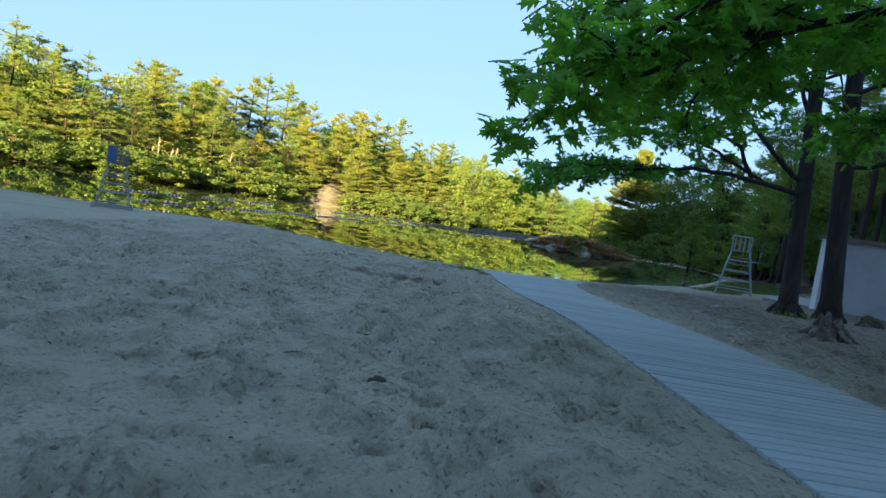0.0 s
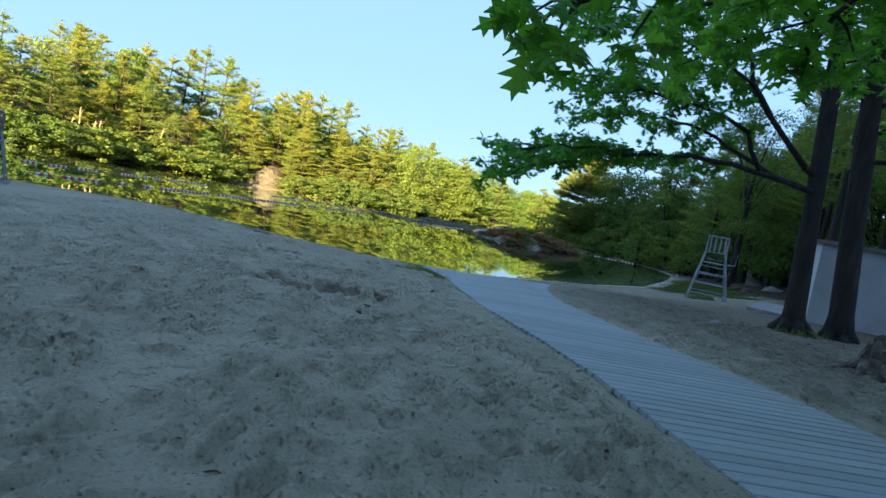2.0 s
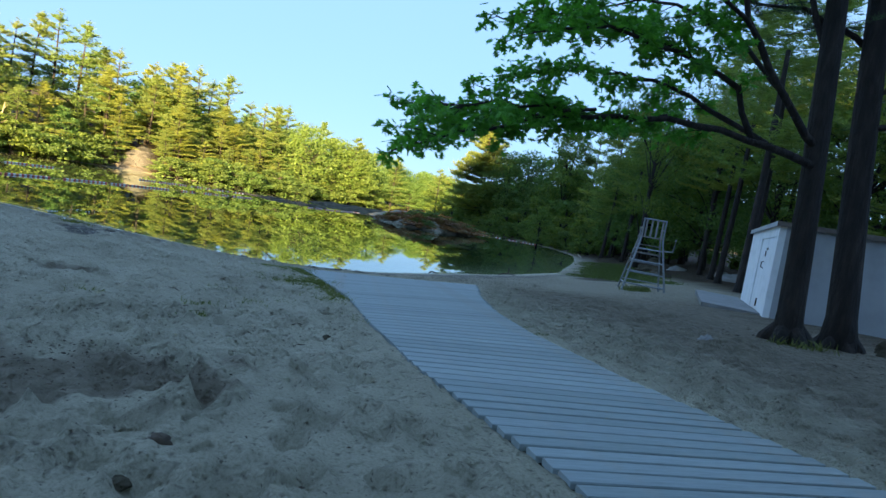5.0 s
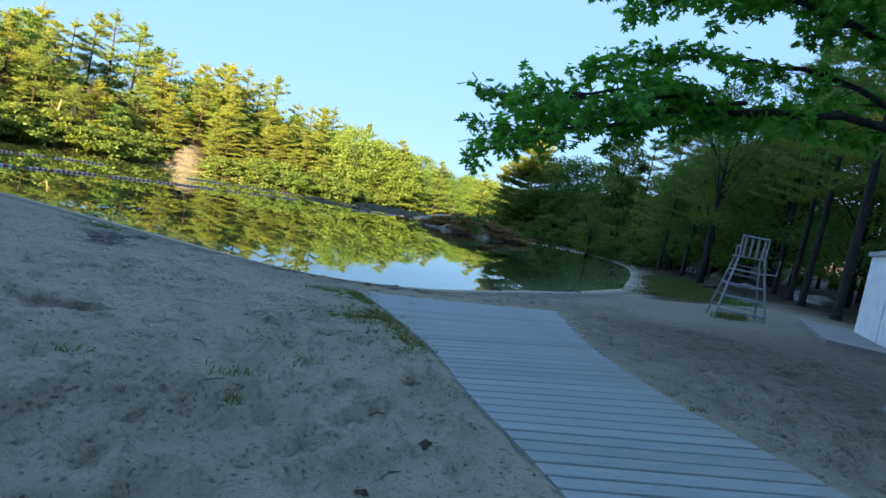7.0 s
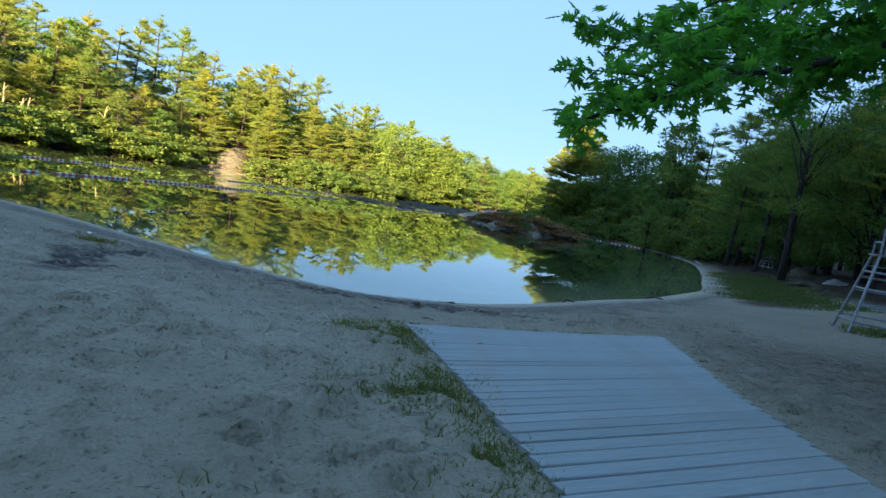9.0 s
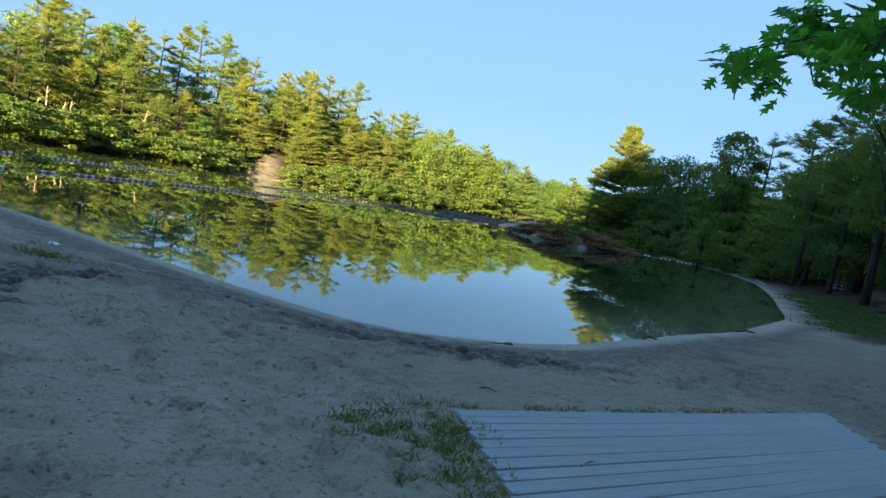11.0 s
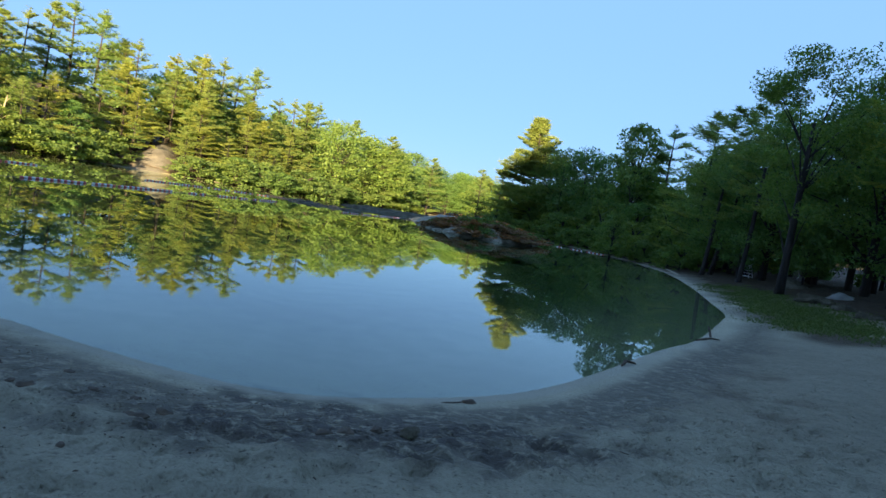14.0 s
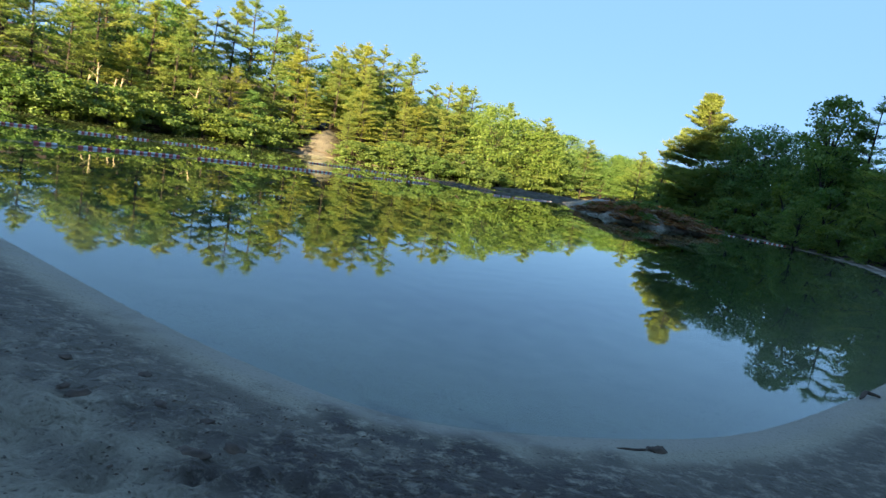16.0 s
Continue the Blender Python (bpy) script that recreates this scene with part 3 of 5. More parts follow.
class Wood:
    """Plants one kind after another; the first of a kind is its pattern."""

    def __init__(self):
        self.made = {}

    def plant(self, key, x, y, top=None, size=None, squash=1.0):
        build, tall, args = KINDS[key]
        z = ground_z(x, y) - (0.3 if key == "shrub" else 0.05)
        s = size if size else max(0.25, (top - z) / tall)
        m = pose(x, y, z, 0, 0, rng.uniform(0, 360)) @ Matrix.Diagonal((s * squash, s * squash, s, 1))
        if key not in self.made:
            self.made[key] = build(*args)
            self.made[key].matrix_basis = m
            return self.made[key]
        first = self.made[key]
        kept = first.matrix_basis.copy()
        first.matrix_basis = Matrix.Identity(4)
        ob = copy_thing(first, m)
        first.matrix_basis = kept
        return ob


def pine_kind(seed, label, **more):
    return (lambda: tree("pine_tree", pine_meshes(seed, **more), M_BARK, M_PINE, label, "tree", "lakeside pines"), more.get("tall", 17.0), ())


def broad_kind(seed, label, **more):
    return (lambda: tree("broadleaf_tree", broad_meshes(seed, **more), M_BARK, M_BROAD, label, "tree", "lakeside broadleaf trees"), more.get("tall", 11.0), ())


KINDS = {
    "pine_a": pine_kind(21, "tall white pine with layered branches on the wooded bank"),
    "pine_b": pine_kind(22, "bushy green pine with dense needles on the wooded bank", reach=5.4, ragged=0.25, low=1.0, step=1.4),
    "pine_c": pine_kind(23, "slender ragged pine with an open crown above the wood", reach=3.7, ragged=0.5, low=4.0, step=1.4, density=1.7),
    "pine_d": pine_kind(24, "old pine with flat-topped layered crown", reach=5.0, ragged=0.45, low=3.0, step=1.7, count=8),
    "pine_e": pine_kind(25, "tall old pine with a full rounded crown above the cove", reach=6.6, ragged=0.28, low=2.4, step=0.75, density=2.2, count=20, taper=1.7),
    "broad_a": broad_kind(31, "full green broadleaf tree on the lake bank"),
    "broad_b": broad_kind(32, "rounded green broadleaf tree in the wood", wide=4.9, lobes=124),
    "broad_c": broad_kind(33, "narrow tall broadleaf tree in the wood", wide=3.4, lobes=95),
    "broad_near": broad_kind(37, "full green broadleaf tree at the edge of the shady wood", wide=4.6, lobes=110, leaves=190, leaf=0.15, low=1.4),
    "back_tree": (lambda: tree("broadleaf_tree", broad_meshes(35, 11.0, 0.6, 4.4, 34, 40, 0.9), M_BARK, M_BROAD, "coarse broadleaf tree added to cast shade and back the wood"), 11.0, ()),
    "fill_tree": (lambda: tree("broadleaf_tree", broad_meshes(36, 11.0, 0.6, 4.4, 66, 44, 0.38), M_BARK, M_BROAD, "green broadleaf tree deep in the lakeside wood", "tree", "lakeside broadleaf trees"), 11.0, ()),
    "shrub": (lambda: tree("shrub", broad_meshes(41, 3.0, 0.1, 1.9, 28, 62, 0.2), M_BARK, M_SHRUB, "leafy green shrub overhanging the water's edge", "shrub", "bank shrubs"), 3.0, ()),
}
wood = Wood()

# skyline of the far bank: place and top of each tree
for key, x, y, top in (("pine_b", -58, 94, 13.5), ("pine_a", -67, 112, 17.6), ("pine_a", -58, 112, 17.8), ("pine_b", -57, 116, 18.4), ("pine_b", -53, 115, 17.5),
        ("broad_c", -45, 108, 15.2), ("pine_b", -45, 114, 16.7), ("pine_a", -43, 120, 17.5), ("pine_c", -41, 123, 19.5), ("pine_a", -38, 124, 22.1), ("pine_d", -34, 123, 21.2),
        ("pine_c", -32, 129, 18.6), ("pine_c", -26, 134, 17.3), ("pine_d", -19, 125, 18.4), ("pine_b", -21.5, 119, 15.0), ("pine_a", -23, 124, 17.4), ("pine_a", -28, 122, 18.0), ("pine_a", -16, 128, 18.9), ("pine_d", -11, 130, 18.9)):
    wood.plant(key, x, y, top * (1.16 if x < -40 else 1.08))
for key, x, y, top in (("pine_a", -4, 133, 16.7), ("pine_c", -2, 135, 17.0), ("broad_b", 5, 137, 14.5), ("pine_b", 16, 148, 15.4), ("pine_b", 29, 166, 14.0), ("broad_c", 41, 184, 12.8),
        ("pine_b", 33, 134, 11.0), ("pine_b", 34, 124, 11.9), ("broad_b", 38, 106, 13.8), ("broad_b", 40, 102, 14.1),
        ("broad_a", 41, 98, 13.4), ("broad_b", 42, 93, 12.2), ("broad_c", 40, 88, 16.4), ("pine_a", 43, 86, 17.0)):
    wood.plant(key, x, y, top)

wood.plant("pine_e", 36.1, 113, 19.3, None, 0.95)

# the rest of the far wood, below the skyline
SKY_B = (-46, -40, -34, -28, -22, -16, -10, -4, 2, 6, 10, 16, 30)
SKY_E = (0.178, 0.198, 0.205, 0.197, 0.19, 0.162, 0.158, 0.146, 0.118, 0.10, 0.08, 0.065, 0.06)


def below_skyline(x, y, share):
    dist = math.hypot(x - 0.5, y - 18.8)
    return 1.7 + dist * share * float(np.interp(math.degrees(math.atan2(x - 0.5, y - 18.8)), SKY_B, SKY_E))


def along(line, step, jitter):
    """Points along a polyline with their outward sides."""
    for (ax, ay), (bx, by) in zip(line[:-1], line[1:]):
        ln = math.hypot(bx - ax, by - ay)
        for k in range(max(1, int(ln / step))):
            s = (k + rng.uniform(0.2, 0.8)) / max(1, int(ln / step))
            yield ax + (bx - ax) * s + rng.normal() * jitter, ay + (by - ay) * s + rng.normal() * jitter, (by - ay) / ln, -(bx - ax) / ln


def lakeside(line, rows, side=1):
    for off, step, share, kinds, squash in rows:
        for x, y, nx, ny in along(line, step, 0.5):
            x, y = x + nx * off * side, y + ny * off * side
            if abs(x + 21.4) < (4.0 if off < 3 else 3.0) and off < 9:
                continue
            key = kinds[int(rng.integers(len(kinds)))]
            s = share * rng.uniform(0.8, 1.1)
            wood.plant(key, x + rng.normal() * 0.8, y + rng.normal() * 0.8, below_skyline(x, y, s), None, squash * rng.uniform(0.9, 1.15))


FAR_LINE = [tuple(p) for p in FAR_SHORE][::-1]
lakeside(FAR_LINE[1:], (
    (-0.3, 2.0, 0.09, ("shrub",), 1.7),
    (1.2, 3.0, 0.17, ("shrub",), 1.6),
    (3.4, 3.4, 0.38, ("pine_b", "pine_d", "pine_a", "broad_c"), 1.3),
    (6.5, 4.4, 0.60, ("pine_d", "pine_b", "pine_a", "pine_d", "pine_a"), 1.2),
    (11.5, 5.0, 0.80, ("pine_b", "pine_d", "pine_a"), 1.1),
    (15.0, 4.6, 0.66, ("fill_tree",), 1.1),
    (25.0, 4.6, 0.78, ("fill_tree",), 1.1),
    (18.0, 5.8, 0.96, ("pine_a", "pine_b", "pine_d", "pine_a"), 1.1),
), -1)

for k in range(28):
    s = k / 27
    x, y = np.interp(s, [0, 0.4, 0.7, 1], [12, 26, 40, 48]) + rng.normal() * 1.5, np.interp(s, [0, 0.4, 0.7, 1], [149, 172, 178, 160]) + rng.normal() * 2
    wood.plant(("broad_b", "pine_b", "broad_a")[k % 3], x, y, below_skyline(x, y, rng.uniform(0.6, 0.98)), None, 1.35)

# the wood along the near side of the cove, in the shade
RIGHT_LINE = [(30, 48), (31, 56), (34, 64), (36, 75), (37, 86), (36, 96), (35, 108), (36, 125), (41, 145), (47, 165)]
for off, step, lo, hi, kinds in ((1.5, 2.8, 4, 7, ("broad_a", "shrub", "broad_c", "broad_b")), (5.0, 3.4, 8, 12, ("broad_b", "pine_b", "broad_a", "pine_a"))):
    for x, y, nx, ny in along(RIGHT_LINE, step, 0.7):
        lower = 0.75 if y > 90 else 1.0
        wood.plant(kinds[int(rng.integers(len(kinds)))], x + nx * off, y + ny * off, rng.uniform(lo, hi) * lower + 0.8)
wood.plant("broad_c", 29.8, 72, 4.4, None, 1.25)
# undergrowth down to the water along the cove
for off, step, lo, hi in ((0.7, 2.1, 1.5, 2.8), (2.8, 2.6, 2.4, 4.5)):
    for x, y, nx, ny in along([(30.5, 62), (33, 74), (34, 85), (33, 95), (32, 108), (33, 125), (38, 145)], step, 0.3):
        wood.plant("shrub", x + nx * off, y + ny * off, rng.uniform(lo, hi), None, 1.3)
for key, x, y, top in (("pine_b", 36, 68, 15.0), ("broad_near", 34, 60, 11.5), ("broad_near", 32, 54, 12.5), ("pine_a", 35, 53, 12.4), ("broad_near", 36, 49, 12.4), ("broad_near", 31, 45, 14.4), ("pine_b", 33, 40, 14), ("broad_near", 28, 36, 14),
        ("broad_near", 32, 33, 14), ("broad_near", 27, 30, 13), ("pine_a", 31, 27, 15), ("pine_b", 25, 26, 11), ("pine_b", 29, 22, 13), ("pine_a", 23, 21, 10.5), ("pine_b", 26, 16, 10.5), ("pine_b", 33, 17, 13)):
    wood.plant(key, x, y, top)

# added row that closes the gaps behind the cove wood
for k in range(22):
    wood.plant("back_tree", 47 + 4 * (k % 2) + rng.normal(), 24 + k * 4.3, rng.uniform(8.5, 11), None, 1.2)

# trees added on the unseen rear hill, to shade sand, cove and island
for k in range(42):
    x, y = -27 + k * 1.6 + rng.normal() * 0.6, -103 - 7 * (k % 2) + rng.normal() * 1.5
    wood.plant("back_tree", x, y, rng.uniform(50, 54), None, 2.0)
for k in range(20):
    wood.plant("back_tree", -66 + k * 2.0, -103 - 5 * (k % 2), rng.uniform(37, 39) + (9 if k > 7 else 0), None, 2.6)


# ---------------------------------------------------------------- oaks over the path
def oak_leaf():
    """One lobed leaf along +x, 1 long: its points (midrib, then both edges) and its faces."""
    half = [(0.0, 0.02), (0.10, 0.03), (0.26, 0.30), (0.30, 0.08), (0.54, 0.42), (0.55, 0.10), (0.80, 0.30), (0.79, 0.08), (1.0, 0.01)]
    n = len(half)
    rib = [(x, 0, 0.04 - 0.12 * x * x) for x, _ in half]
    edge = [[(x, s * w, -0.10 * w - 0.12 * x * x) for x, w in half] for s in (1, -1)]
    faces = [(i, i + 1, n + i + 1, n + i) for i in range(n - 1)] + [(i, 2 * n + i, 2 * n + i + 1, i + 1) for i in range(n - 1)]
    return np.array(rib + edge[0] + edge[1]), np.array(faces)


LEAF, LEAF_FACES = oak_leaf()


def oak(name, label, trunk, limbs, seed, twig_gap=0.33, leaf_size=0.175, leaves=16, droop=0.25):
    """trunk: points and radii; limbs: lists of points, first radius, leafy from this share on."""
    r = np.random.default_rng(seed)
    random.seed(seed)
    ob = thing(name, label, "tree")
    base = trunk[0][0]
    t = Shape()
    t.tube([p for p, _ in trunk], [q * 0.86 for _, q in trunk], 14, True, 0.07)
    for k in range(6):
        a = 2 * math.pi * k / 6 + 0.4
        o = Vector(base)
        t.tube([o + Vector((0, 0, 0.45)), o + Vector((math.cos(a) * 0.34, math.sin(a) * 0.34, 0.10)), o + Vector((math.cos(a) * 0.46, math.sin(a) * 0.46, -0.10))], [trunk[0][1] * 0.5, 0.12, 0.05], 6, False, 0.1)
    part("trunk", t, M_BARK, ob, smooth=True)
    spots = []
    for points, radius, start in limbs:
        pts = [Vector(p) for p in points]
        fine = []
        for a, b in zip(pts[:-1], pts[1:]):
            n = max(2, int((b - a).length / 0.35))
            for j in range(n):
                fine.append(a.lerp(b, j / n) + Vector(r.normal(size=3) * 0.035))
        fine.append(pts[-1])
        s = Shape()
        s.tube(fine, [0.48 * radius * (1 - 0.88 * j / len(fine)) + 0.006 for j in range(len(fine))], 7, True, 0.08)
        total = len(fine)
        twigs = Shape()
        for j in range(int(total * start * 0.75), total):
            way = (fine[min(j + 1, total - 1)] - fine[j - 1]).normalized()
            for side in range(2 if j % 3 else 3):
                q = Vector(r.normal(size=3))
                out = (q - way * q.dot(way)).normalized() * 0.8 + way * 0.6
                out.z = max(out.z * 0.5 - droop * 0.35, -0.22)
                ln = r.uniform(0.35, 1.05) * (1.0 if j < total * 0.85 else 0.55)
                end = fine[j] + out * ln - Vector((0, 0, droop * ln * 0.4))
                twigs.tube([fine[j], fine[j].lerp(end, 0.5) + Vector((0, 0, 0.04)), end], [0.014, 0.009, 0.004], 4, False)
                n = max(1, int(ln / twig_gap))
                for i in range(n):
                    spots.append(np.array(fine[j].lerp(end, (i + 1) / n)))
        limb = part("limb", s, M_BARK, ob, smooth=True)
        tagged(part("twig_spray", twigs, M_BARK, limb), kind="stuff")
    spots = np.repeat(np.array(spots), leaves, 0)
    n = len(spots)
    way = r.normal(size=(n, 3))
    way[:, 2] = way[:, 2] * 0.45 - droop
    way = unit(way)
    nrm = unit(np.array([0, 0, 1.0]) + r.normal(size=(n, 3)) * 0.55)
    side = unit(np.cross(nrm, way))
    nrm = np.cross(way, side)
    size = leaf_size * r.uniform(0.65, 1.25, n)
    spots = spots + r.normal(size=(n, 3)) * 0.07
    frame_of = np.stack([way, side, nrm], 1) * size[:, None, None]
    verts = np.einsum("cj,njk->nck", LEAF, frame_of) + spots[:, None, :]
    faces = LEAF_FACES[None] + (np.arange(n) * len(LEAF))[:, None, None]
    me = bpy.data.meshes.new("leaves")
    me.from_pydata(verts.reshape(-1, 3).tolist(), [], faces.reshape(-1, 4).tolist())
    me.update()
    tagged(part("leaves", me, M_OAK, ob), kind="stuff")
    return ob


T1, T2 = (8.75, 14.85), (9.75, 14.75)
z1, z2 = ground_z(*T1) - 0.1, ground_z(*T2) - 0.1
oak("oak_tree", "large oak with dark bark and long limbs over the sand path", [((*T1, z1), 0.31), ((8.73, 14.86, z1 + 0.6), 0.235), ((8.66, 14.9, 3.2), 0.205), ((8.62, 14.94, 4.2), 0.21), ((8.5, 15.05, 7.0), 0.175), ((8.35, 15.2, 11.0), 0.13), ((8.2, 15.3, 15.0), 0.05)], [
    ([(8.6, 14.9, 3.75), (7.6, 14.9, 3.95), (6.0, 15.2, 4.05), (4.4, 15.7, 3.85), (3.1, 16.3, 3.35), (2.0, 16.5, 2.85)], 0.13, 0.3),
    ([(4.8, 15.5, 3.95), (3.2, 15.3, 3.75), (2.3, 15.0, 3.45)], 0.05, 0.2),
    ([(6.0, 15.2, 4.05), (4.4, 16.6, 3.95), (3.4, 17.6, 3.6), (2.7, 18.5, 3.3)], 0.07, 0.25),
    ([(4.4, 16.6, 3.95), (3.6, 16.9, 3.95), (2.6, 17.2, 3.75)], 0.045, 0.15),
    ([(7.6, 14.9, 4.0), (6.4, 16.6, 5.0), (5.6, 18.8, 5.5), (4.9, 20.2, 5.3)], 0.09, 0.3),
    ([(7.4, 15.0, 4.0), (6.9, 15.1, 4.75), (6.2, 15.2, 5.1), (4.6, 15.0, 5.1), (3.4, 14.9, 4.7)], 0.10, 0.3),
    ([(6.2, 15.2, 5.1), (4.6, 15.9, 5.6), (3.4, 16.5, 5.3)], 0.06, 0.2),
    ([(8.6, 14.9, 4.05), (7.6, 14.7, 4.7), (6.9, 14.7, 5.4), (6.4, 14.8, 6.4), (5.6, 15.0, 7.6), (4.6, 15.2, 8.4)], 0.13, 0.45),
    ([(6.9, 14.7, 5.4), (5.8, 14.6, 6.0), (4.4, 14.6, 6.2), (3.0, 14.6, 5.9)], 0.07, 0.25),
    ([(6.4, 14.8, 6.4), (5.4, 15.6, 6.9), (4.2, 16.0, 7.0), (3.2, 16.2, 6.7)], 0.07, 0.25),
    ([(7.6, 14.7, 4.7), (7.1, 15.6, 5.8), (6.2, 17.2, 6.6), (5.2, 18.6, 6.4)], 0.08, 0.3),
    ([(8.55, 15.0, 5.4), (8.0, 15.6, 7.6), (6.8, 16.6, 9.2), (5.4, 17.0, 10.0)], 0.11, 0.35),
    ([(8.5, 15.0, 6.8), (7.6, 13.8, 8.4), (5.8, 13.0, 9.2), (4.2, 12.4, 9.0)], 0.10, 0.28),
], 61, twig_gap=0.28, leaf_size=0.165, leaves=18)


def needle_pine(label, trunk, limbs, seed):
    """A tall pine whose few long limbs end in sprays of needles; trunk: points and radii; limbs: lists of points."""
    r = np.random.default_rng(seed)
    random.seed(seed)
    ob = thing("pine_tree", label, "tree")
    t = Shape()
    t.tube([p for p, _ in trunk], [q for _, q in trunk], 14, True, 0.07)
    o = Vector(trunk[0][0])
    for k in range(6):
        a = 2 * math.pi * k / 6 + 0.2
        t.tube([o + Vector((0, 0, 0.4)), o + Vector((math.cos(a) * 0.3, math.sin(a) * 0.3, 0.10)), o + Vector((math.cos(a) * 0.42, math.sin(a) * 0.42, -0.10))], [trunk[0][1] * 0.5, 0.11, 0.05], 6, False, 0.1)
    part("trunk", t, M_BARK, ob, smooth=True)
    centres = []
    for points in limbs:
        pts = [Vector(p) for p in points]
        fine = [a.lerp(b, j / 5) + Vector(r.normal(size=3) * 0.04) for a, b in zip(pts[:-1], pts[1:]) for j in range(5)] + [pts[-1]]
        n = len(fine)
        limb = part("limb", Shape().tube(fine, [0.05 * (1 - 0.85 * j / n) + 0.006 for j in range(n)], 6, True, 0.1), M_BARK, ob, smooth=True)
        twigs = Shape()
        for j in range(n // 4, n):
            for k in range(5):
                end = fine[j] + Vector((r.normal() * 0.45, r.normal() * 0.45, r.normal() * 0.16 + 0.05))
                twigs.tube([fine[j], fine[j].lerp(end, 0.6) + Vector((0, 0, 0.03)), end], [0.010, 0.007, 0.003], 3, False)
                for q in (0.45, 0.7, 0.9, 1.0):
                    centres.append(np.array(fine[j].lerp(end, q)))
        tagged(part("twig_spray", twigs, M_BARK, limb), kind="stuff")
    tagged(part("needles", soup("needles", tufts(r, np.array(centres), 26, 0.13, 0.006, (0.6, 0.1)), 3), M_NEEDLE, ob), kind="stuff")
    return ob


needle_pine("tall dark pine with sparse needle sprays beside the large oak", [((*T2, z2), 0.33), ((9.72, 14.77, z2 + 0.6), 0.235), ((9.55, 14.9, 4.0), 0.20), ((9.35, 15.1, 8.0), 0.17), ((9.15, 15.3, 13.0), 0.12), ((9.1, 15.3, 17.0), 0.05)], [
    [(9.5, 14.9, 4.6), (10.6, 14.4, 4.9), (12.0, 13.9, 5.4)],
    [(9.5, 14.9, 5.2), (10.8, 14.8, 5.8), (12.4, 14.9, 6.5)],
    [(9.45, 15.0, 5.8), (10.6, 14.0, 6.2), (11.8, 13.2, 6.4)],
    [(9.4, 15.0, 6.4), (10.9, 14.2, 7.2), (12.6, 13.6, 7.5)],
    [(9.4, 15.0, 7.0), (10.6, 15.6, 7.6), (12.0, 16.2, 7.9)],
    [(9.4, 15.1, 6.0), (8.6, 15.8, 6.6), (7.9, 16.8, 6.9)],
    [(9.35, 15.1, 7.4), (8.5, 14.6, 8.0), (7.6, 14.3, 8.3)],
    [(9.35, 15.1, 8.0), (10.4, 14.3, 8.8), (11.6, 13.6, 9.2)],
    [(9.3, 15.2, 8.8), (8.2, 16.0, 9.6), (7.2, 16.6, 9.9)],
    [(9.3, 15.2, 9.4), (10.6, 15.6, 10.2), (12.0, 16.0, 10.6)],
    [(9.2, 15.2, 10.6), (10.4, 14.4, 11.2), (11.6, 13.8, 11.4)],
    [(9.2, 15.2, 11.6), (8.0, 15.0, 12.2), (7.0, 14.8, 12.4)],
], 62)
z3 = ground_z(7.6, 3.2) - 0.1
